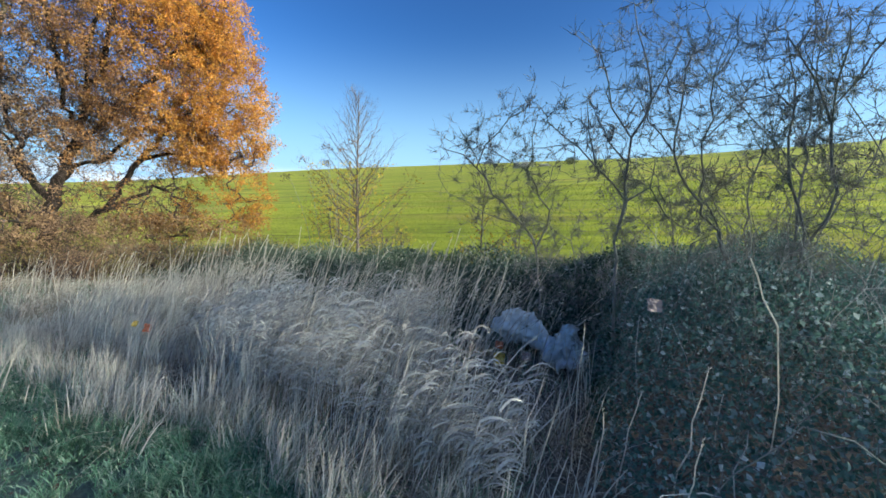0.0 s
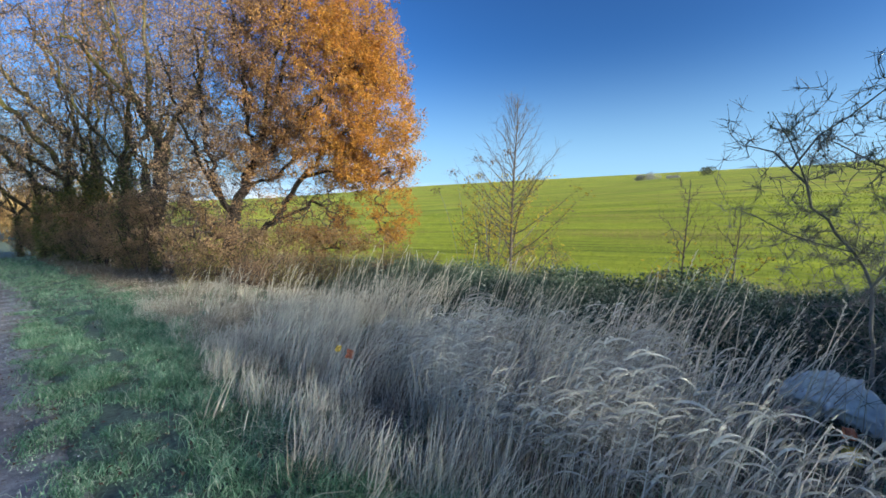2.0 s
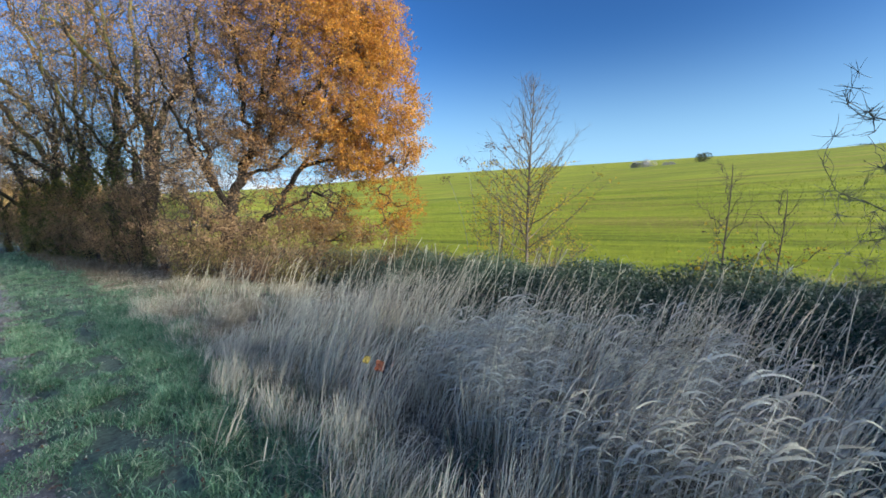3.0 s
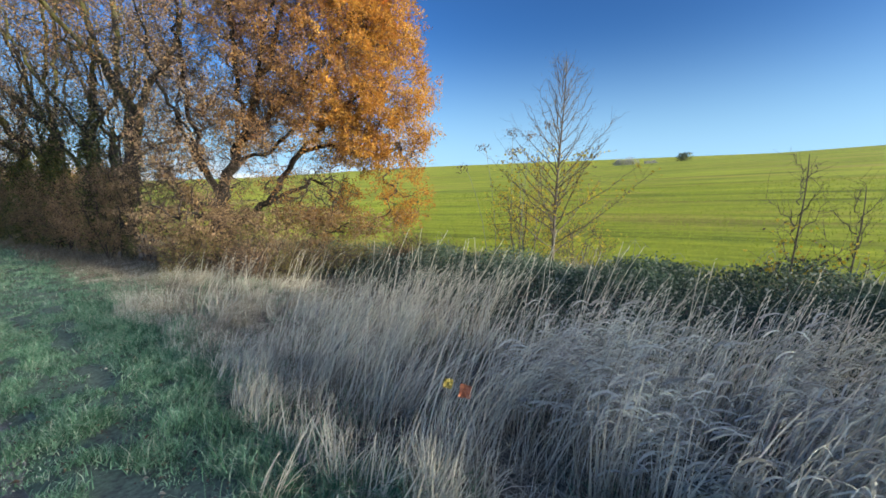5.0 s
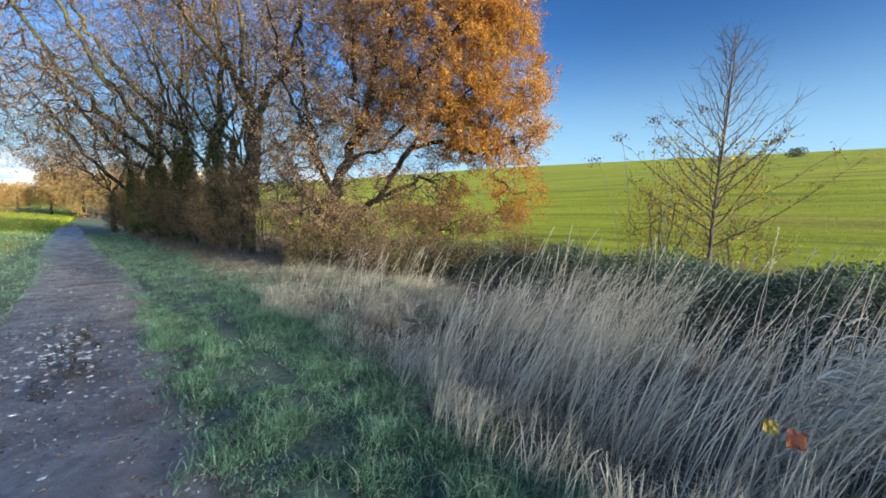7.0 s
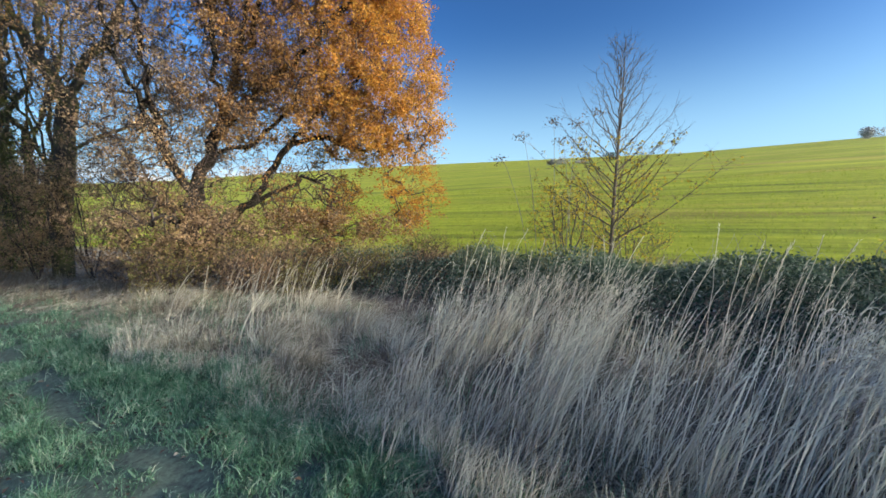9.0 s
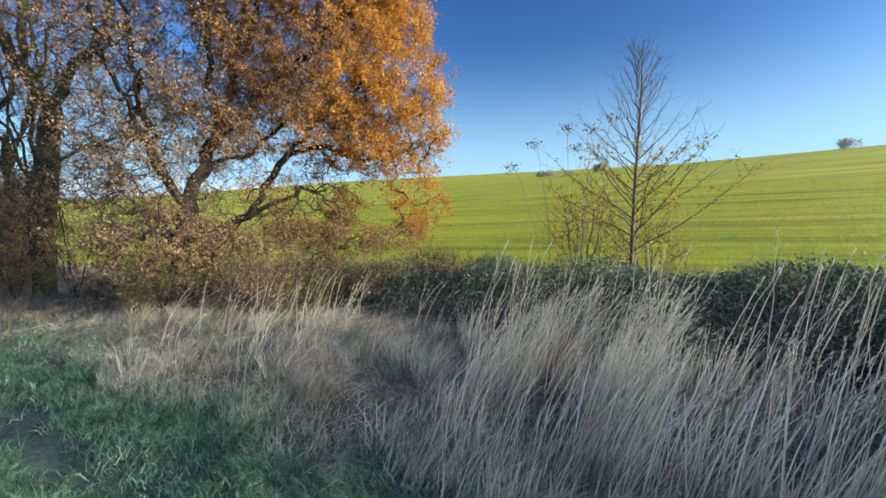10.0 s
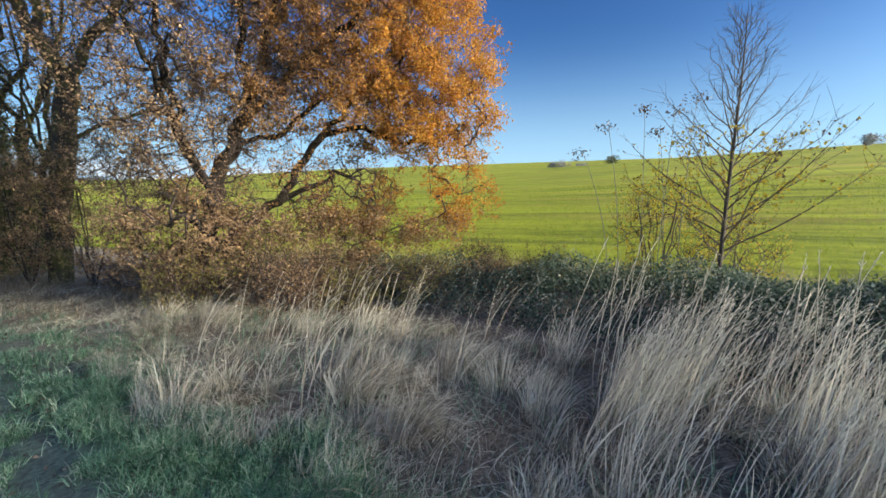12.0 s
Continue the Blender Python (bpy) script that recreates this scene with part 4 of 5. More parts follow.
def bramble_bush(y0, y1, n, n_cane, seed):
    rng = np.random.default_rng(seed)
    ym = (y0 + y1) / 2
    bush = root("bramble_bush", (6.0, ym, gz(6.0, ym)), "dark tangled bramble bush with dull green leaves and arching canes", "bramble", "bramble thicket")
    x, y = rng.uniform(1.5, 9, n), rng.uniform(y0 - 0.15, y1 + 0.15, n)
    h = bank_top(x, y)
    ok = h > 0.04
    x, y, h = x[ok], y[ok], h[ok]
    f = 1 - rng.uniform(size=len(x)) ** 2.0 * 0.75
    z = ground_z(x, y) + h * f + rng.normal(scale=0.05, size=len(x))
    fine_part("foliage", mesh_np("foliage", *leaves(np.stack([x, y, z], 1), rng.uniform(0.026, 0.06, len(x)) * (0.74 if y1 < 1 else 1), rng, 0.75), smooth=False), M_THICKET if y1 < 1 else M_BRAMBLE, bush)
    if y1 < 1:
        # fine pale spiny twigs over the face of the thicket
        pick = rng.integers(len(x), size=2800)
        o = np.stack([x, y, ground_z(x, y) + h * rng.uniform(0.55, 1.1, len(x))], 1)[pick]
        tp, _ = twigs(o, unit(rng.normal(size=o.shape) + np.array([-0.5, 0.2, 0.4])), rng, 1, (0.08, 0.32), 0.0021, 0.1, 0.7)
        fine_part("twigwork", mesh_np("twigwork", *tubes(tp, 3)), M_THORN, bush)
    canes = []
    while len(canes) < n_cane:
        cx, cy = (rng.uniform(1.7, 5.5) if rng.uniform() < 0.7 and y0 < 2 else rng.uniform(3.2, 8.4)), rng.uniform(y0, y1)
        hh = float(bank_top(cx, cy))
        if hh < 0.12 or (2.8 < cx < 4.5 and 0.5 < cy < 2.1):
            continue
        a, L = rng.uniform(0, 6.28), rng.uniform(0.3, 1.0)
        t = np.linspace(0, 1, 7)[:, None]
        d = np.array([math.cos(a), math.sin(a), 0])
        top = hh * rng.uniform(0.8, 1.25)
        p = np.array([cx, cy, gz(cx, cy) + top * 0.45]) + d * L * (t - 0.3) + np.array([0, 0, 1.0]) * top * 0.75 * (1 - (2 * t - 0.9) ** 2) * rng.uniform(0.5, 1.0)
        p += rng.normal(scale=0.022, size=p.shape)
        canes.append((p, np.linspace(0.0034, 0.0015, 7) * rng.uniform(0.6, 1.3)))
    # the longest arching canes stand out singly
    for c in canes[:10]:
        part("cane", mesh_np("cane", *tubes([(c[0], c[1] * 1.5)], 5)), M_CANE, bush, "arching thorny cane")
    fine_part("canework", mesh_np("canework", *tubes(canes[10:], 4)), M_CANE, bush)


for k, (y0, y1, n, nc) in enumerate([(-3.5, -1.2, 30000, 300), (-1.2, 0.6, 58000, 420), (0.6, 2.4, 38000, 260), (2.4, 4.6, 30000, 160), (4.6, 7.0, 30000, 160), (7.0, 9.6, 26000, 140), (9.6, 12.8, 22000, 100), (12.8, 16.5, 16000, 60)]):
    bramble_bush(y0, y1, n, nc, 210 + k)


# ---- grasses ----
DOWNWIND = np.array([0.55, -0.83])


def clumpy(n, x0, x1, y0, y1, rng, scale=1.6, thr=-0.2, seed=0.0):
    x, y = rng.uniform(x0, x1, n), rng.uniform(y0, y1, n)
    k = lumps(x, y, scale, seed)
    ok = k + rng.normal(scale=0.12, size=n) > thr
    return x[ok], y[ok]


def dry_near(y):
    """Where the dead grass begins beside the mown verge."""
    y = np.asarray(y, float)
    return 1.70 + 0.12 * np.sin(y * 0.9 + 1) + 0.09 * np.sin(y * 2.7) + 0.06 * np.sin(y * 5.3 + 1) + 0.22 * np.exp(-(((y - 3) / 1.2) ** 2)) + 0.06 * np.clip(y - 6, 0, 8) - 0.045 * np.clip(y - 16, 0, None) - 0.9 * np.exp(-((y + 0.5) / 1.4) ** 2)


# bare hollows in the dead grass, and the trodden line of mud along the verge
HOLLOWS = [(2.05, 5.4, 0.24), (1.8, 6.15, 0.18), (2.15, 3.65, 0.24), (2.45, 3.4, 0.16), (2.5, 10.4, 0.26), (2.3, 8.4, 0.2), (3.1, 9.6, 0.2), (2.9, 7.2, 0.18), (2.6, 12.2, 0.22)]


def bare(x, y):
    d = np.zeros(np.shape(x))
    for hx, hy, r in HOLLOWS:
        d = np.maximum(d, np.exp(-(((x - hx) ** 2 + (y - hy) ** 2) / r**2)))
    return d


def trodden(x, y):
    mid = 0.86 + 0.05 * np.clip(y - 7, 0, 5) + 0.1 * np.sin(y * 1.7)
    patch = np.clip(0.3 + 3.2 * lumps(x, y, 2.2, 71.0), 0, 1)
    return np.exp(-(((x - mid) / 0.2) ** 2)) * patch * 0.9 * np.clip((y - 3) / 2, 0, 1) * np.clip((15 - y) / 2, 0, 1)


def dry_grass():
    rng = np.random.default_rng(61)
    sets, heads, low = [], [], []
    x, y = clumpy(8000, 0.6, 6.6, -2.5, 20, rng, 1.6, -0.06, 4.0)
    edge = dry_near(y)
    far = 4.5 + 0.06 * y
    ok = (x > edge + rng.normal(scale=0.22, size=len(x))) & (x < far) & (rng.uniform(size=len(x)) < np.where(y < 11, 1, 0.6))
    ok &= ~((bank_top(x, y) > 0.35) & (rng.uniform(size=len(x)) < 0.88)) & ((y > 0.5 + 0.2 * np.clip(x - 2.6, 0, None) + rng.normal(scale=0.15, size=len(x))) | (rng.uniform(size=len(x)) < 0.04))
    ok &= rng.uniform(size=len(x)) > 1.3 * bare(x, y)
    ok &= ~((x > 2.6) & (y > 5.6) & (y < 9.2) & (rng.uniform(size=len(x)) < 0.4))
    ok &= ~((x > 2.2 + 0.1 * y) & (y < 4.6) & (rng.uniform(size=len(x)) < 0.65))
    ok &= ~((x > edge + 0.8) & (lumps(x, y, 2.0, 81.0) > 0.02) & (rng.uniform(size=len(x)) < 0.75))
    ok &= ~((x > 3.0) & (np.abs(y - 1.2) < 0.5) & (rng.uniform(size=len(x)) < 0.85))
    ok &= (y < 8.2 + 0.35 * np.clip(x - 2.6, 0, 3)) | (rng.uniform(size=len(x)) < 0.6)
    x, y, edge = x[ok], y[ok], edge[ok]
    n = len(x)
    grow = np.clip((x - edge) / 0.8, 0.5, 1)
    # flattened hollow further along
    flat = np.clip((y + 0.5 * lumps(x, y, 0.8, 21.0) - 7.6 - 0.35 * np.clip(x - 2.6, 0, 3)) / 1.0, 0, 1)
    h = (0.22 + 0.62 * rng.beta(1.6, 1.9, n)) * grow * (1 - 0.68 * flat) * np.clip(1.0 + 0.75 * lumps(x, y, 0.8, 14.0), 0.45, 1.5) + 0.1
    gust = 0.2 + 0.16 * np.clip((y - 4) / 3, 0, 1) + 0.22 * lumps(x, y, 0.7, 9.0) + 0.3 * flat
    az = lumps(x, y, 0.5, 31.0) * 5.0
    swirl = np.stack([np.cos(az), np.sin(az)], 1) * (0.22 * flat)[:, None]
    lean = DOWNWIND[None] * (h * gust * rng.uniform(0.35, 1.35, n))[:, None] + swirl + rng.normal(size=(n, 2)) * rng.gamma(2.0, 0.085, (n, 1))
    base = np.stack([x, y, ground_z(x, y) - 0.02], 1)
    sets.append(blades(base, h, lean, (0.0042 + 0.0066 * rng.beta(1.3, 2.0, n)) * (1 + 0.7 * flat), rng, 5, 1.08, 0.45))
    # stems gathered in tufts that bow one way
    c = rng.permutation(n)[:1150]
    k = rng.integers(5, 17, size=len(c))
    i = np.repeat(c, k)
    m = len(i)
    h7 = np.repeat(h[c] * rng.uniform(0.95, 1.35, len(c)), k) * rng.uniform(0.6, 1.08, m)
    way = np.repeat(DOWNWIND[None] * (gust[c] * rng.uniform(0.5, 1.3, len(c)))[:, None] + rng.normal(scale=0.12, size=(len(c), 2)), k, 0)
    b7 = base[i] + rng.normal(scale=(0.05, 0.05, 0), size=(m, 3))
    b7[:, 2] = ground_z(b7[:, 0], b7[:, 1]) - 0.02
    l7 = way * h7[:, None] + swirl[i] + rng.normal(scale=0.055, size=(m, 2))
    sets.append(blades(b7, h7, l7, 0.0055 + 0.0075 * rng.beta(1.3, 2.0, m), rng, 4, 1.04, 0.45))
    # shorter pale stems that front the stand along the verge
    m = 8000
    y8 = rng.uniform(1.2, 13, m)
    x8 = dry_near(y8) + 0.05 + np.abs(rng.normal(scale=0.32, size=m)) - 0.16
    ok = (lumps(x8, y8, 2.4, 61.0) > -0.12) & (rng.uniform(size=m) > 1.3 * bare(x8, y8))
    x8, y8 = x8[ok], y8[ok]
    m = len(x8)
    h8 = rng.uniform(0.18, 0.5, m) * np.where(y8 > 7.5, 0.65, 1)
    l8 = DOWNWIND[None] * (h8 * rng.uniform(0.0, 0.5, m))[:, None] + rng.normal(scale=0.07, size=(m, 2))
    sets.append(blades(np.stack([x8, y8, ground_z(x8, y8) - 0.02], 1), h8, l8, rng.uniform(0.004, 0.009, m), rng, 4, 1.2, 0.3))
    # leaves at the foot
    m = 20000
    i = rng.integers(n, size=m)
    h2 = h[i] * rng.uniform(0.3, 0.7, m)
    low.append(blades(base[i] + rng.normal(scale=(0.08, 0.08, 0), size=(m, 3)), h2, lean[i] * 0.5 + rng.normal(scale=0.2, size=(m, 2)), rng.uniform(0.004, 0.010, m), rng, 3, 1.6, 0.1))
    # matted thatch on the ground
    m = 42000
    x3, y3 = rng.uniform(1.0, 6.2, m), rng.uniform(-2, 18, m)
    ok = (x3 > dry_near(y3) - 0.15) & (y3 > 0.4) & ((y3 < 7) | (lumps(x3, y3, 1.5, 51.0) > 0.0))
    ok &= rng.uniform(size=m) > 1.2 * bare(x3, y3)
    x3, y3 = x3[ok], y3[ok]
    m = len(x3)
    az = rng.uniform(0, 6.28, m)
    low.append(blades(np.stack([x3, y3, ground_z(x3, y3)], 1), rng.uniform(0.08, 0.28, m), np.stack([np.cos(az), np.sin(az)], 1) * rng.uniform(0.1, 0.4, m)[:, None], rng.uniform(0.003, 0.009, m), rng, 3, 1.2, 0.2))
    # thinner stand along the hedgerow foot further on
    m = 7000
    y5 = rng.uniform(16, 40, m)
    x5 = dry_near(y5) + rng.uniform(0.0, 2.2, m)
    h5 = rng.uniform(0.12, 0.36, m)
    far_v, far_f = blades(np.stack([x5, y5, ground_z(x5, y5)], 1), h5, DOWNWIND[None] * 0.08 + rng.normal(scale=0.12, size=(m, 2)), rng.uniform(0.008, 0.016, m), rng, 4, 1.6, 0.2)
    tagged(part("hedge_foot_grass", mesh_np("hedge_foot_grass", far_v, far_f), M_STRAW), "dull dead grass along the hedgerow foot", "grass", kind="stuff")
    m = 16000
    x6, y6 = clumpy(m, 1.6, 5.2, 0.8, 14, rng, 1.1, 0.02, 41.0)
    ok = x6 > dry_near(y6) + 0.1
    x6, y6 = x6[ok], y6[ok]
    m = len(x6)
    low_v, low_f = blades(np.stack([x6, y6, ground_z(x6, y6)], 1), rng.uniform(0.08, 0.34, m), rng.normal(scale=0.14, size=(m, 2)), rng.uniform(0.004, 0.010, m), rng, 4, 1.4, 0.15)
    tagged(part("grass_undergrowth", mesh_np("grass_undergrowth", low_v, low_f), M_STRAW), "dull brown weeds and dead leaves between the grass stems", "grass", kind="stuff")
    stems = part("dry_grass", mesh_np("dry_grass", *joined(sets)), M_DRY)
    tagged(stems, "tall bleached dead grass stems leaning with the wind", "grass", kind="stuff")
    mat_ = part("grass_thatch", mesh_np("grass_thatch", *joined(low)), M_THATCH)
    tagged(mat_, "matted brown dead grass under the tall stems", "grass", kind="stuff")
    # taller flowering stalks with feathery heads
    m = 10500
    x4, y4 = rng.uniform(2.0, 5.6, m), rng.uniform(-1.5, 13, m)
    ok = (x4 > dry_near(y4) + 0.5) & ((y4 < 7.8 + 0.35 * np.clip(x4 - 2.6, 0, 3)) | (rng.uniform(size=m) < 0.12)) & (y4 > 1.1) & (lumps(x4, y4, 1.1, 2.0) + rng.normal(scale=0.1, size=m) > 0.08)
    x4, y4 = x4[ok], y4[ok]
    m = len(x4)
    h4 = rng.uniform(0.6, 1.1, m)
    lean4 = DOWNWIND[None] * (h4 * rng.uniform(0.15, 0.55, m))[:, None] + rng.normal(scale=0.07, size=(m, 2))
    base4 = np.stack([x4, y4, ground_z(x4, y4)], 1)
    sv, sf = blades(base4, h4, lean4, rng.uniform(0.006, 0.0115, m), rng, 5, 1.3, 0.55)
    tops = sv.reshape(m, 6, 2, 3)[:, -2:].mean(2)
    d = unit(tops[:, 1] - tops[:, 0])
    hp, ha = np.repeat(tops[:, 1], 7, 0), np.repeat(d, 7, 0)
    hp = hp - ha * rng.uniform(-0.05, 0.13, len(hp))[:, None]
    hv, hf = leaves(hp, rng.uniform(0.02, 0.05, len(hp)), rng, 0.18, 0.2, ha * 4.5 + np.array([0.5, -0.8, -0.5]))
    part_s = part("grass_stalks", mesh_np("grass_stalks", sv, sf), M_DRY)
    tagged(part_s, "tall pale flowering grass stalks above the dead grass", "grass", kind="stuff")
    part_h = part("grass_heads", mesh_np("grass_heads", hv, hf, smooth=False), M_DRY)
    tagged(part_h, "feathery pale seed heads of tall grass", "grass", kind="stuff")


dry_grass()


def reed_patch():
    """Broad curled pale leaves of coarse grass by the brambles."""
    rng = np.random.default_rng(63)
    m = 2300
    x, y = rng.uniform(2.0, 4.6, m), rng.uniform(0.9, 5.0, m)
    ok = (lumps(x, y, 1.2, 6.0) > -0.15) & (x > 1.75 + 0.16 * y) & (x < 4.7 - 0.25 * np.clip(y - 2, 0, 3)) & ~((x > 2.8) & (y < 1.5)) & ~((x > 2.95) & (y < 1.9 + 0.5 * (x - 2.75)))
    x, y = x[ok], y[ok]
    m = len(x)
    base = np.stack([x, y, ground_z(x, y)], 1)
    h = rng.uniform(0.45, 0.95, m) * np.where(y < 1.9, 0.72, 1) * np.clip(1 + 0.6 * lumps(x, y, 1.4, 16.0), 0.6, 1.3)
    lean = DOWNWIND[None] * (h * 0.16)[:, None] + rng.normal(scale=0.05, size=(m, 2))
    stem = blades(base, h, lean, rng.uniform(0.005, 0.008, m), rng, 6, 1.5, 0.5)
    k = 5
    tops = stem[0].reshape(m, 7, 2, 3).mean(2)
    pick = rng.integers(3, 7, size=m * k)
    b2 = np.repeat(tops, k, 0)[np.arange(m * k), pick]
    l2 = DOWNWIND[None] * rng.uniform(0.08, 0.24, m * k)[:, None] + rng.normal(scale=0.045, size=(m * k, 2))
    leaf = blades(b2, rng.uniform(0.05, 0.13, m * k), l2, rng.uniform(0.009, 0.017, m * k), rng, 5, 1.0, 0.05, True, 1.2)
    v, f = joined([stem, leaf])
    ob = part("coarse_grass", mesh_np("coarse_grass", v, f), M_REED)
    tagged(ob, "coarse dead grass with broad curled pale leaves", "grass", kind="stuff")


reed_patch()


def tussock(x, y, h, n, seed, mat_, label):
    """Drooping tuft of dead grass, fallen outwards over itself."""
    rng = np.random.default_rng(seed)
    az = rng.uniform(0, 6.28, n)
    r0 = 0.16 * np.sqrt(rng.uniform(size=n))
    px, py = x + np.cos(az) * r0, y + np.sin(az) * r0
    reach = h * rng.uniform(0.1, 0.9, n)
    fall = rng.uniform(-2.4, 0.6)
    lean = np.stack([np.cos(az), np.sin(az)], 1) * reach[:, None] + np.array([[math.cos(fall), math.sin(fall)]]) * (h * rng.uniform(0.3, 1.5, (n, 1))) + rng.normal(scale=0.06, size=(n, 2))
    v, f = blades(np.stack([px, py, ground_z(px, py) - 0.01], 1), h * rng.uniform(0.7, 1.5, n), lean, rng.uniform(0.004, 0.012, n), rng, 7, 1.4, 0.15)
    ob = part("grass_tussock", mesh_np("grass_tussock", v, f), mat_)
    tagged(ob, label, "grass tussock", "tussocks in the dead grass")


rt = np.random.default_rng(71)
for k in range(36):
    y = rt.uniform(6.5, 14.5)
    x = dry_near(y) + 0.15 + rt.uniform(0, 2.7)
    pale = k % 3 == 0
    tussock(x, y, rt.uniform(0.2, 0.42), int(rt.uniform(90, 220)), 700 + k, M_DRY if pale else M_THATCH, "pale drooping tussock of bleached dead grass" if pale else "brown collapsed tussock of dead grass")


def verge_grass():
    rng = np.random.default_rng(64)
    sets = []
    for n, x0, x1, y0, y1, hh, wd in ((155000, 0.0, 2.5, 0.4, 13, 0.085, 0.0058), (42000, -0.2, 2.9, 12, 24, 0.085, 0.007), (20000, -1.6, 3.0, 24, 44, 0.12, 0.014), (32000, -5.5, -1.35, 5, 26, 0.09, 0.009), (14000, -9, -1.6, 26, 55, 0.13, 0.02)):
        x, y = clumpy(n, x0, x1, y0, y1, rng, 3.4, -0.2, 1.0)
        u = x - track_mid(y)
        rough = 0.12 * lumps(x, y, 2.3, 7.0)
        ok = (np.abs(u) > 0.74 + 2.2 * rough + rng.normal(scale=0.06, size=len(x))) & (x < dry_near(y) + 0.35 + rng.normal(scale=0.2, size=len(x)))
        if y0 < 12:
            ok &= rng.uniform(size=len(x)) > 1.35 * trodden(x, y)
        x, y = x[ok], y[ok]
        m = len(x)
        tuft = np.clip(0.7 + 2.3 * lumps(x, y, 2.1, 8.0), 0.3, 2.4)
        h = hh * tuft * rng.uniform(0.6, 1.5, m)
        az = rng.uniform(0, 6.28, m)
        lean = np.stack([np.cos(az), np.sin(az)], 1) * (h * rng.uniform(0.3, 1.1, m))[:, None] + DOWNWIND * (h * 0.25)[:, None]
        sets.append(blades(np.stack([x, y, ground_z(x, y) + 0.0], 1), h, lean, rng.uniform(0.7, 1.5, m) * wd, rng, 2, 1.5, 0.1))
    # lusher band beside the dead grass
    n = 34000
    y = rng.uniform(0.5, 13, n)
    x = dry_near(y) - 0.32 + rng.normal(scale=0.3, size=n)
    ok = (x < dry_near(y) + 0.12) & (x > 0.55) & (lumps(x, y, 3.1, 19.0) > -0.18) & (rng.uniform(size=n) > 1.6 * trodden(x, y)) & (rng.uniform(size=n) > 1.2 * bare(x, y))
    x, y = x[ok], y[ok]
    m = len(x)
    h = rng.uniform(0.05, 0.15, m) * np.clip(1 + 1.2 * lumps(x, y, 2.6, 8.0), 0.5, 1.7)
    az = rng.uniform(0, 6.28, m)
    lean = np.stack([np.cos(az), np.sin(az)], 1) * (h * rng.uniform(0.3, 1.2, m))[:, None]
    sets.append(blades(np.stack([x, y, ground_z(x, y) + 0.015], 1), h, lean, rng.uniform(0.004, 0.009, m), rng, 2, 1.5, 0.1))
    # longer tussocks where the verge meets the dead grass
    n = 13000
    y = rng.uniform(0.5, 14, n)
    x = dry_near(y) + rng.normal(-0.02, 0.25, n)
    ok = (lumps(x, y, 2.0, 12.0) > -0.05) & (x > 0.6) & (rng.uniform(size=n) > 1.2 * bare(x, y))
    x, y = x[ok], y[ok]
    m = len(x)
    h = rng.uniform(0.08, 0.26, m)
    lean = rng.normal(scale=0.09, size=(m, 2)) + DOWNWIND * 0.06
    sets.append(blades(np.stack([x, y, ground_z(x, y)], 1), h, lean, rng.uniform(0.004, 0.008, m), rng, 3, 1.7, 0.1))
    n = 16000
    x, y = clumpy(n, 1.6, 5.0, 0.6, 15, rng, 1.7, 0.06, 17.0)
    ok = (x > dry_near(y)) & (bare(x, y) < 0.6)
    x, y = x[ok], y[ok]
    m = len(x)
    sets.append(blades(np.stack([x, y, ground_z(x, y)], 1), rng.uniform(0.08, 0.3, m), rng.normal(scale=0.1, size=(m, 2)), rng.uniform(0.004, 0.008, m), rng, 4, 1.6, 0.1))
    ob = part("verge_grass", mesh_np("verge_grass", *joined(sets)), M_VERGE)
    tagged(ob, "short tufty green grass along the track verge", "grass", kind="stuff")


verge_grass()


def field_crop():
    rng = np.random.default_rng(65)
    n = 60000
    x = 9.6 + 34 * rng.uniform(size=n) ** 1.8
    y = rng.uniform(-12, 42, n)
    rows = np.round(x / 0.24) * 0.24 + rng.normal(scale=0.03, size=n)
    x = np.where(rng.uniform(size=n) < 0.8, rows, x)
    h = rng.uniform(0.07, 0.16, n)
    az = rng.uniform(0, 6.28, n)
    lean = np.stack([np.cos(az), np.sin(az)], 1) * (h * 0.6)[:, None]
    v, f = blades(np.stack([x, y, ground_z(x, y)], 1), h, lean, rng.uniform(0.008, 0.02, n) * (0.6 + x / 30), rng, 2, 1.5, 0.15)
    ob = part("field_crop", mesh_np("field_crop", v, f), M_CROP)
    tagged(ob, "young green cereal crop drilled in rows", "crop", kind="stuff")
    # the meadow across the track
    m = 16000
    x, y = -3.5 - 45 * rng.uniform(size=m) ** 1.5, rng.uniform(48, 112, m)
    h = rng.uniform(0.12, 0.25, m)
    v, f = blades(np.stack([x, y, ground_z(x, y)], 1), h, rng.normal(scale=0.06, size=(m, 2)), rng.uniform(0.04, 0.09, m), rng, 2, 1.5, 0.2)
    ob = part("meadow_grass", mesh_np("meadow_grass", v, f), M_CROP)
    tagged(ob, "bright sunlit meadow grass beyond the track", "grass", kind="stuff")
    # dry margin between hedge and crop
    m = 16000
    x, y = rng.uniform(8.5, 10.2, m), rng.uniform(-3, 24, m)
    h = rng.uniform(0.15, 0.5, m) * np.clip(1.2 + lumps(x, y, 1.0, 3.0), 0.3, 2)
    v, f = blades(np.stack([x, y, ground_z(x, y)], 1), h, rng.normal(scale=0.12, size=(m, 2)), rng.uniform(0.005, 0.01, m), rng, 4, 1.6, 0.2)
    ob = part("field_margin", mesh_np("field_margin", v, f), M_STRAW)
    tagged(ob, "tan dead weeds along the field margin", "grass", kind="stuff")


field_crop()


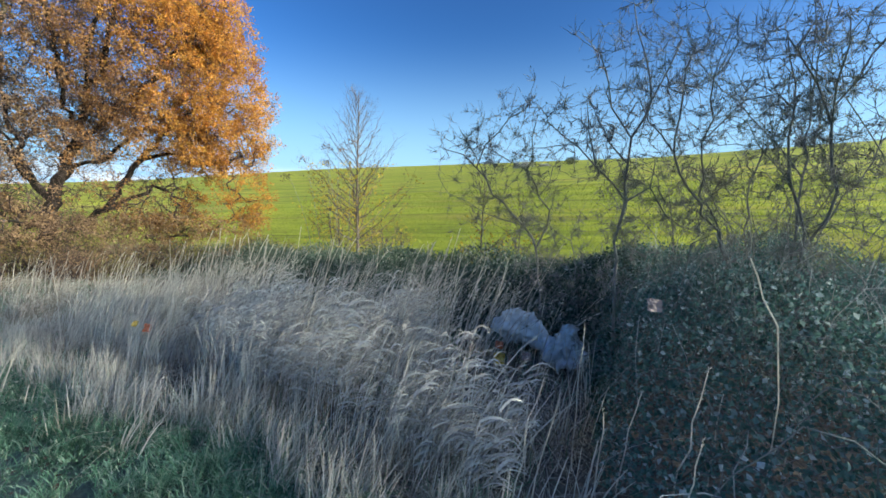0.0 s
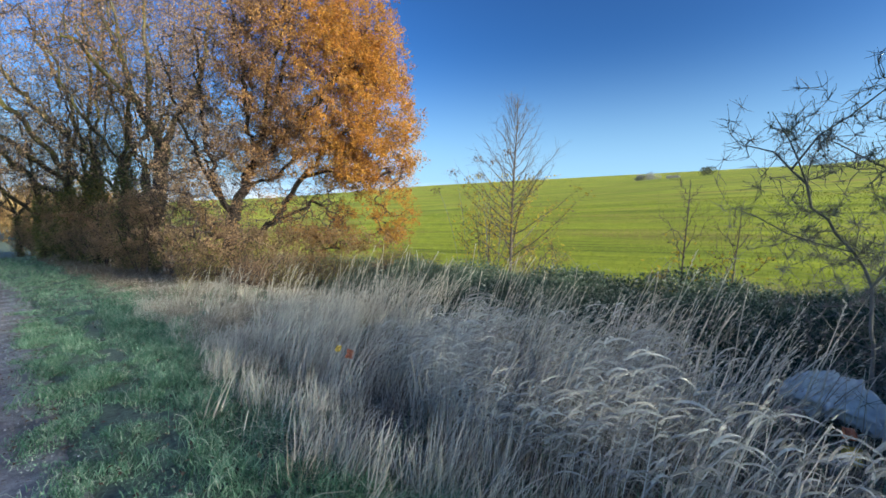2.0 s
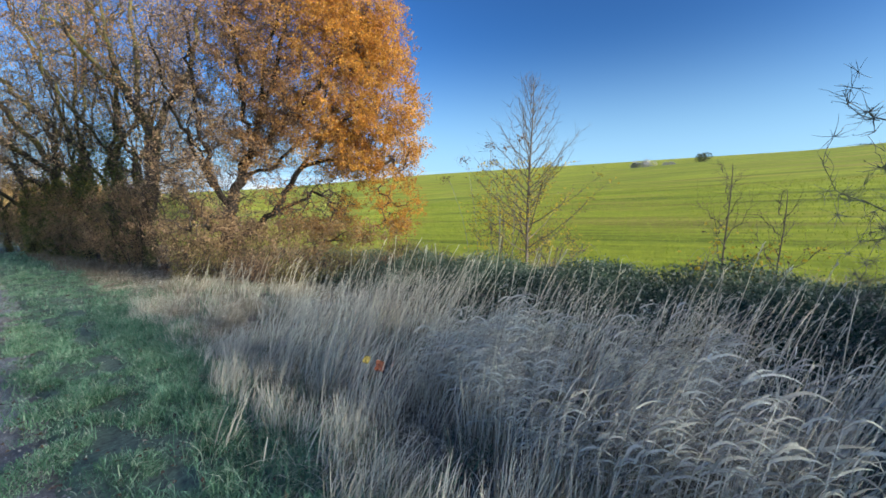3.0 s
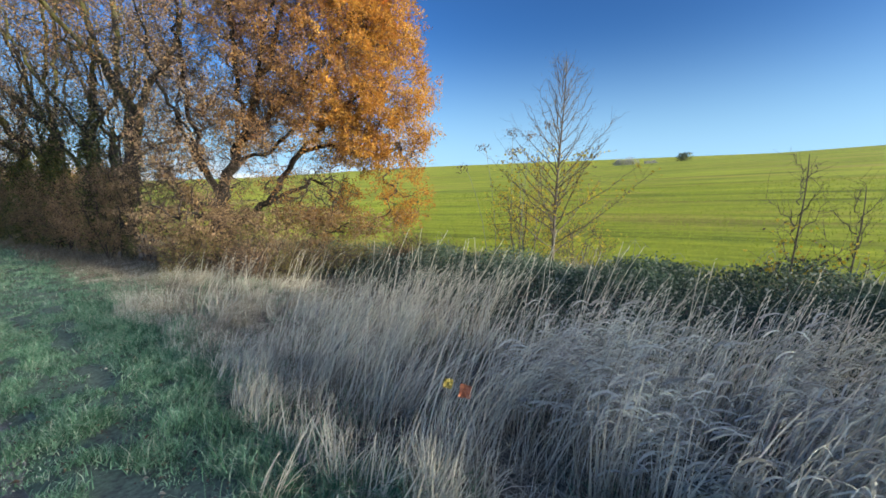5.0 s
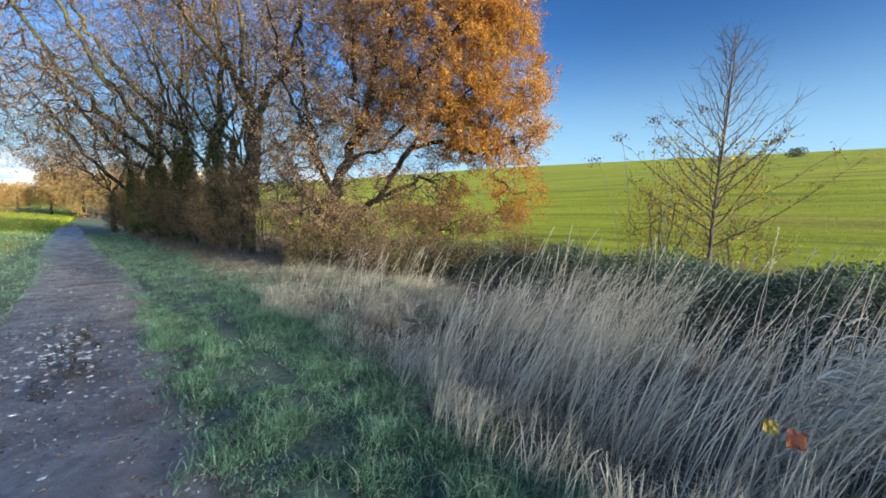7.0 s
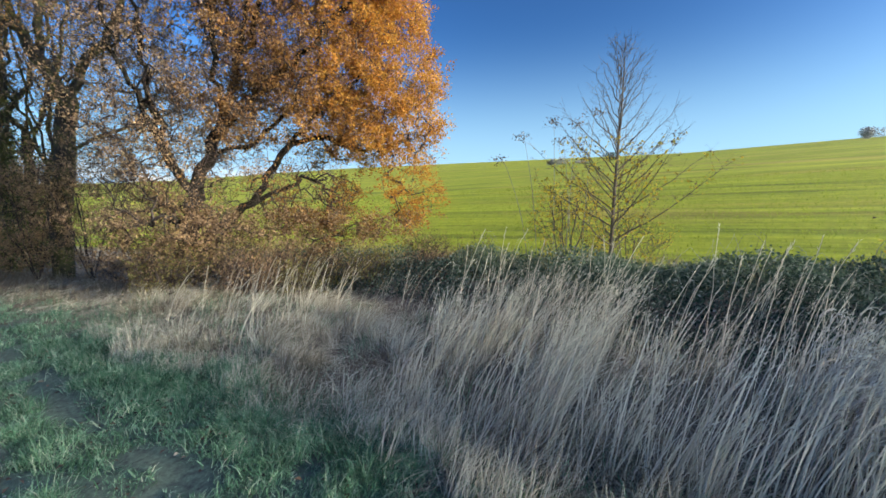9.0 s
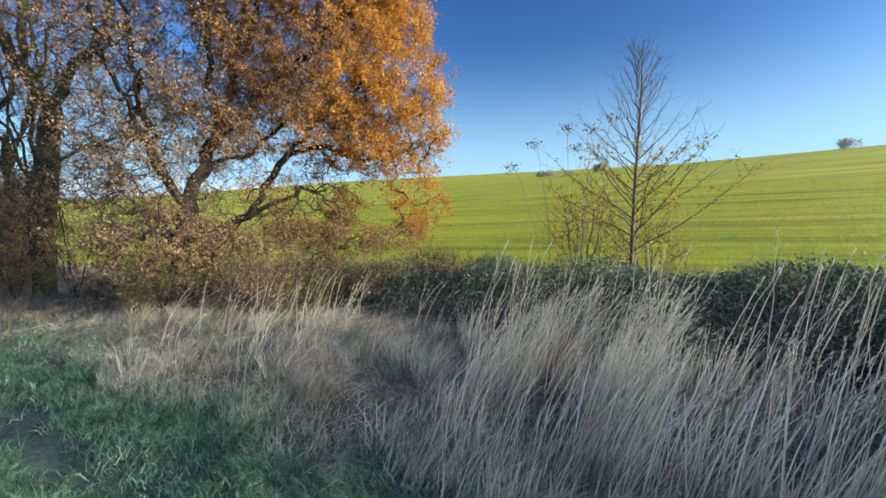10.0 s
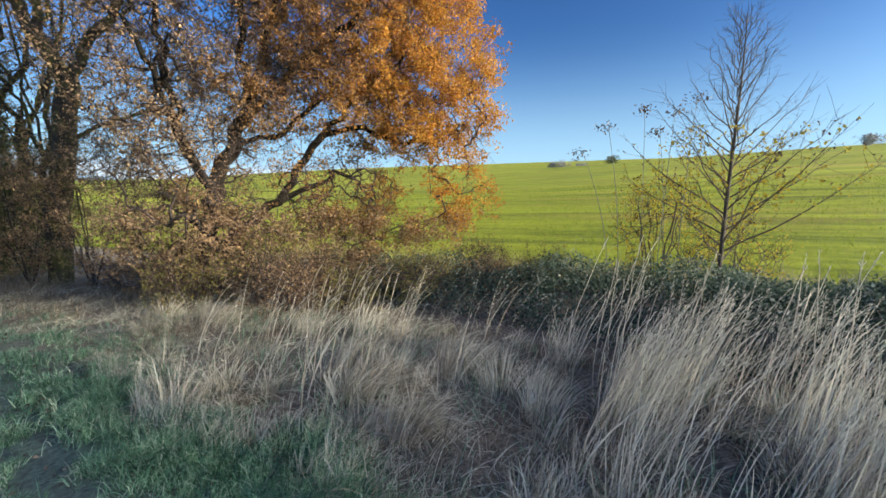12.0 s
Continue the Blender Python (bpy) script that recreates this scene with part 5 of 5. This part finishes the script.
# ---- small things ----
def dead_stalk(x, y, h, lean, seed):
    rng = np.random.default_rng(seed)
    b = np.array([x, y, gz(x, y)])
    t = np.linspace(0, 1, 8)[:, None]
    p = b + np.array([lean[0], lean[1], 0]) * t**1.6 + np.array([0, 0, h]) * t + rng.normal(scale=0.006, size=(8, 3))
    st = root("dead_stalk", tuple(b), "tall straight bleached grass stalk with thin seed head", "stalk", "tall stalks over the brambles")
    stem = part("stem", mesh_np("stem", *tubes([(p, np.linspace(0.0054, 0.0026, 8))], 5)), M_DRY, st)
    d = unit(p[-1] - p[-2])
    n = 16
    pos = p[-1] - d * rng.uniform(-0.02, 0.16, n)[:, None]
    fine_part("seed_head", mesh_np("seed_head", *leaves(pos, rng.uniform(0.025, 0.05, n) * (1 if h > 0.95 else 0.5), rng, 0.2, 0.2, d * 4), smooth=False), M_DRY, stem)


rsd = random.Random(9)
for k in range(64):
    y = rsd.uniform(1.6, 9.0) if k % 8 else rsd.uniform(-0.2, 0.9)
    x = rsd.uniform(3.4, 4.8) + 0.1 * y if k % 8 else rsd.uniform(2.0, 2.8)
    h = rsd.uniform(0.95, 1.4) if k % 8 else rsd.uniform(0.6, 0.95)
    q = rsd.uniform(0.05, 0.45) if k % 8 else rsd.uniform(0.0, 0.12)
    dead_stalk(x, y, h, (0.55 * q + rsd.gauss(0, 0.05), -0.83 * q + rsd.gauss(0, 0.08)), 800 + k)

stick = part("broken_stick", mesh_np("broken_stick", *tubes([(np.array([(2.27, -0.151, 1.208), (2.25, -0.18, 1.13), (2.23, -0.2, 1.05), (2.2, -0.25, 0.95), (2.3, -0.3, 0.6), (2.5, -0.32, -0.2)]), np.array([0.0028, 0.0034, 0.003, 0.0034, 0.003, 0.003]))], 6)), M_DRY)
tagged(stick, "pale broken bramble stick standing in the thicket", "stick")


def fallen_leaves():
    rng = np.random.default_rng(66)
    n = 4600
    x, y = rng.uniform(-1.6, 2.6, n), rng.uniform(0.5, 22, n)
    drift = rng.uniform(size=n) < 0.05
    y = np.where(drift, rng.normal(10.6, 2.2, n), y)
    x = np.where(drift, track_mid(y) + rng.normal(0.35, 0.32, n), x)
    z = ground_z(x, y) + rng.uniform(0.015, 0.06, n)
    ob = part("fallen_leaves", mesh_np("fallen_leaves", *leaves(np.stack([x, y, z], 1), rng.uniform(0.02, 0.055, n), rng, 0.6, 0.3, None, 0.8), smooth=False), M_LITTER)
    tagged(ob, "brown fallen leaves scattered on track and verge", "leaves", kind="stuff")


fallen_leaves()


def stone_mesh(seed):
    rng = random.Random(seed)
    bm = bmesh.new()
    bmesh.ops.create_icosphere(bm, subdivisions=1, radius=1)
    for v in bm.verts:
        v.co *= rng.uniform(0.72, 1.15)
        v.co.z *= 0.5
    me = bpy.data.meshes.new("stone")
    bm.to_mesh(me)
    bm.free()
    me.materials.append(M_STONE)
    return me


STONES = [stone_mesh(k) for k in range(6)]
rst = random.Random(4)
for k in range(230):
    if k % 4:
        y, u = rst.gauss(10.9, 0.9), rst.gauss(-0.12, 0.24)
        s = rst.uniform(0.007, 0.024)
    else:
        y, u = rst.uniform(5.5, 22), rst.uniform(-0.8, 0.9)
        s = rst.uniform(0.01, 0.028)
    x = float(track_mid(y)) + u
    ob = new("stone", STONES[k % 6])
    ob.matrix_world = pose(x, y, gz(x, y) + 0.012, 0, 0, rst.uniform(0, 360)) @ Matrix.Diagonal((s * 1.5, s, s * 0.8, 1))
    tagged(ob, "wet flint stone in the muddy track, paled to imitate glints", "stone", "stones on the track")


def gravel():
    rng = np.random.default_rng(68)
    n = 9000
    y = 4.0 + 24 * rng.uniform(size=n) ** 1.3
    u = rng.uniform(-0.95, 1.0, n)
    x = track_mid(y) + u
    s = rng.uniform(0.004, 0.015, n)[:, None, None]
    octa = np.array([(1, 0, 0), (0, 1, 0), (-1, 0, 0), (0, -1, 0), (0, 0, 0.6), (0, 0, -0.6)], float)
    v = np.stack([x, y, ground_z(x, y) + 0.008], 1)[:, None] + octa[None] * s * rng.uniform(0.5, 1.4, (n, 6, 1))
    tri = np.array([(0, 1, 4), (1, 2, 4), (2, 3, 4), (3, 0, 4), (1, 0, 5), (2, 1, 5), (3, 2, 5), (0, 3, 5)])
    f = (np.arange(n)[:, None, None] * 6 + tri[None]).reshape(-1, 3)
    ob = part("gravel", mesh_np("gravel", v.reshape(-1, 3), f, smooth=False), M_GRAVEL)
    tagged(ob, "loose grit and small stones on the muddy track", "gravel", kind="stuff")


gravel()


def puddle(x, y, a, b, seed):
    rng = random.Random(seed)
    bm = bmesh.new()
    ring = []
    for k in range(28):
        t = k * math.tau / 28
        r = 1 + 0.3 * math.sin(3 * t + seed) + rng.uniform(-0.12, 0.12)
        ring.append(bm.verts.new((a * r * math.cos(t), b * r * math.sin(t), 0)))
    bm.faces.new(ring)
    me = bpy.data.meshes.new("puddle")
    bm.to_mesh(me)
    bm.free()
    ob = part("puddle", me, M_WATER)
    ob.matrix_world = pose(x, y, gz(x, y) - 0.004, -2.58, 0, 0)
    tagged(ob, "shallow puddle reflecting the sky in the track", "puddle", "puddles on the track", "stuff")


for k, (x, y, a, b) in enumerate([(-0.66, 10.9, 0.16, 0.5), (-0.5, 10.2, 0.11, 0.34), (-0.72, 9.5, 0.13, 0.36), (-0.45, 11.6, 0.08, 0.3), (-0.8, 12.2, 0.1, 0.3), (-0.3, 10.9, 0.06, 0.2)]):
    puddle(x, y, a, b, k + 1)


def plastic_bag(runs, seed):
    """Crumpled sheet plastic: folds run along each length, pinched and slumped."""
    V, F, base = [], [], 0
    turns = 30
    for spine, radii in runs:
        q = resample(spine, 0.013)
        f = np.linspace(0, 1, len(q))
        r = np.interp(f, np.linspace(0, 1, len(radii)), radii)
        d = unit(np.gradient(q, axis=0))
        a = unit(np.cross(d, np.array([0.0, 0.15, 1.0]) if abs(d[:, 2]).mean() < 0.7 else np.array([1.0, 0, 0])))
        b = np.cross(d, a)
        for k in range(len(q)):
            for t in range(turns):
                w = t * math.tau / turns
                u = Vector((math.cos(w) * 1.1, math.sin(w) * 1.1, f[k] * 2.6 + seed))
                fold = 0.7 * noise.noise(u * 1.6) + 0.6 * abs(noise.noise(u * 2.6)) - 0.5 * (1 - abs(noise.noise(u * 2.0 + Vector((4, 0, 0))))) ** 5 + 0.32 * abs(noise.noise(u * 5.5)) + 0.2 * abs(noise.noise(u * 11))
                V.append(q[k] + (a[k] * math.cos(w) + b[k] * math.sin(w) * 0.85) * r[k] * (0.95 + fold) + d[k] * 0.03 * noise.noise(u * 3.1))
        for k in range(len(q) - 1):
            for t in range(turns):
                t2 = (t + 1) % turns
                F.append((base + k * turns + t, base + k * turns + t2, base + (k + 1) * turns + t2, base + (k + 1) * turns + t))
        base += len(q) * turns
    ob = part("plastic_bag", mesh_np("plastic_bag", np.array(V), np.array(F)), M_BAG)
    tagged(ob, "crumpled pale blue-white plastic bag snagged on brambles", "plastic bag", "discarded bags")


plastic_bag([([(4.42, 1.84, 0.02), (4.42, 1.7, 0.06), (4.42, 1.52, 0.08), (4.4, 1.36, 0.03), (4.38, 1.24, -0.06), (4.36, 1.16, -0.1)], [0.02, 0.15, 0.17, 0.15, 0.10, 0.02]),
             ([(4.4, 1.6, 0.14), (4.4, 1.55, 0.22), (4.4, 1.5, 0.27)], [0.10, 0.07, 0.015])], 2.0)
plastic_bag([([(4.32, 1.24, 0.0), (4.32, 1.12, -0.08), (4.32, 0.98, -0.10), (4.32, 0.86, -0.16), (4.32, 0.8, -0.24)], [0.02, 0.15, 0.18, 0.14, 0.02]),
             ([(4.34, 0.99, 0.0), (4.34, 0.97, 0.09), (4.34, 0.94, 0.18)], [0.11, 0.085, 0.05])], 5.0)


def wrapper(name, place, material, s, label, seed):
    bm = bmesh.new()
    bmesh.ops.create_grid(bm, x_segments=6, y_segments=6, size=s)
    for v in bm.verts:
        v.co.z = 0.6 * s * noise.noise(Vector((v.co.x / s * 1.6, v.co.y / s * 1.6, seed)))
        v.co.x *= 1 + 0.25 * noise.noise(Vector((v.co.y / s, seed, 0)))
    bmesh.ops.solidify(bm, geom=bm.faces[:], thickness=0.0015)
    me = bpy.data.meshes.new(name)
    bm.to_mesh(me)
    bm.free()
    ob = part(name, me, material)
    ob.matrix_world = pose(*place, 10, -62, 15)
    tagged(ob, label, "litter")


wrapper("wrapper", (2.34, 4.84, 0.08), M_ORANGE, 0.04, "small orange litter scrap caught in dead grass", 1.0)
wrapper("wrapper", (2.27, 4.93, 0.13), M_GOLD, 0.03, "small yellow litter scrap caught in dead grass", 2.0)
wrapper("dead_leaf", (2.34, 0.19, 0.945), M_PALELEAF, 0.032, "pale curled dead leaf caught on a bramble", 3.0)
wrapper("dead_leaf", (3.60, 1.44, 0.13), M_ORANGE, 0.035, "withered orange-brown bramble leaf below the bags", 6.0)
wrapper("dead_leaf", (3.52, 1.70, 0.19), M_PALELEAF, 0.045, "withered tan bramble leaf beside the bags", 7.0)
wrapper("dead_leaf", (3.72, 1.22, 0.02), M_PALELEAF, 0.04, "withered tan bramble leaf under the bags", 8.0)
# a yellow dead leaf, built with the wrapper shape
wrapper("wrapper", (3.55, 1.42, 0.02), M_GOLD, 0.05, "yellow dead leaf low among the brambles", 4.0)


# ---- distance ----
def far_bush(name, x, y, w, h, mat_, seed, label, n=900, size=0.5, group="bushes on the skyline", trunk=0.15):
    rng = np.random.default_rng(seed)
    b = np.array([x, y, gz(x, y)])
    tree = root(name, tuple(b), label, "bush", group)
    blobs = [(b + np.array([rng.normal(0, w * 0.4), rng.normal(0, w * 0.4), h * rng.uniform(0.35, 0.65)]), (w * rng.uniform(0.4, 0.7), w * rng.uniform(0.4, 0.7), h * rng.uniform(0.25, 0.45))) for _ in range(7)]
    pos = in_blobs(blobs, n, rng, 0.2)
    pos[:, 2] = np.maximum(pos[:, 2], b[2])
    t = np.linspace(0, 1, 5)
    part("trunk", mesh_np("trunk", *tubes([(b + np.stack([0.1 * t, 0 * t, h * 0.6 * t - 0.2], 1), trunk * (1.1 - t))], 6)), M_BARK, tree)
    fine_part("leaf_crown", mesh_np("leaf_crown", *leaves(pos, rng.uniform(0.6, 1.4, n) * size, rng, 0.7), smooth=False), mat_, tree)
    return tree


for k, (az, dist, w, h, mt) in enumerate([(10.6, 199, 4.0, 4.6, M_FARDARK), (16.8, 205, 3.6, 5.2, M_FARGREY), (17.9, 206, 3.0, 4.6, M_FARGREY), (14.2, 206, 2.5, 3.2, M_FARGREY),
                                          (-12.6, 178, 3.4, 4.2, M_FARGREY)]):
    dist += 0 if mt is M_FARDARK else 11
    far_bush("skyline_bush", 0.2 + dist * math.cos(radians(az)), 4 + dist * math.sin(radians(az)), w * 0.8, h * (1.0 if mt is M_FARDARK else 0.95), mt, 500 + k, "dark rounded bush on the field skyline" if mt is M_FARDARK else "grey leafless tree clump on the field skyline", 1000, 0.42)
# golden trees where the track ends
for k, (x, y, w, h) in enumerate([(-2.5, 95, 5.5, 10.5), (1.0, 88, 5.0, 9.5), (-7.0, 104, 5.0, 8.0), (-12.0, 112, 5.0, 6.5), (-18.0, 118, 6.0, 5.0), (-26, 122, 7, 5), (5.0, 80, 5, 9), (-36, 126, 8, 5), (9, 75, 5, 9), (-48, 128, 9, 6)]):
    far_bush("autumn_tree", x, y, w, h, M_FARGOLD, 600 + k, "round golden autumn tree at the far end of the track", 8000, 0.25, "autumn trees at the track end", 0.25)


# ---- tall autumn wood added unseen behind the walker, so thin crowns shade the verge ----
def shade_tree(x, y, h, w, seed):
    rng = np.random.default_rng(seed)
    b = np.array([x, y, gz(x, y)])
    tree = root("shade_tree", tuple(b), "tall half-bare tree added out of view to shade the verge", "tree", "trees of the wood edge")
    t = np.linspace(0, 1, 8)
    part("trunk", mesh_np("trunk", *tubes([(b + np.stack([0.2 * np.sin(3 * t), 0.1 * t, h * 0.9 * t - 0.2], 1), 0.35 * (1.1 - t))], 8)), M_BARK, tree)
    n = 3250
    pos = in_blobs([(b + (0, 0, h * 0.58), (w, w * 0.8, h * 0.42)), (b + (0, 0, h * 0.2), (w, w * 0.8, h * 0.22))], n, rng, 0.1)
    pos[:, 2] = np.maximum(pos[:, 2], b[2])
    fine_part("leaf_crown", mesh_np("leaf_crown", *leaves(pos, rng.uniform(0.25, 0.45, n), rng, 0.7), smooth=False), M_OAKBROWN, tree)


for k, x in enumerate(np.arange(-24, 20.6, 3.4)):
    shade_tree(float(x), -60.0 - 2.5 * (k % 2), 22.0 + 1.5 * math.sin(k * 2.1), 3.2, 700 + k)
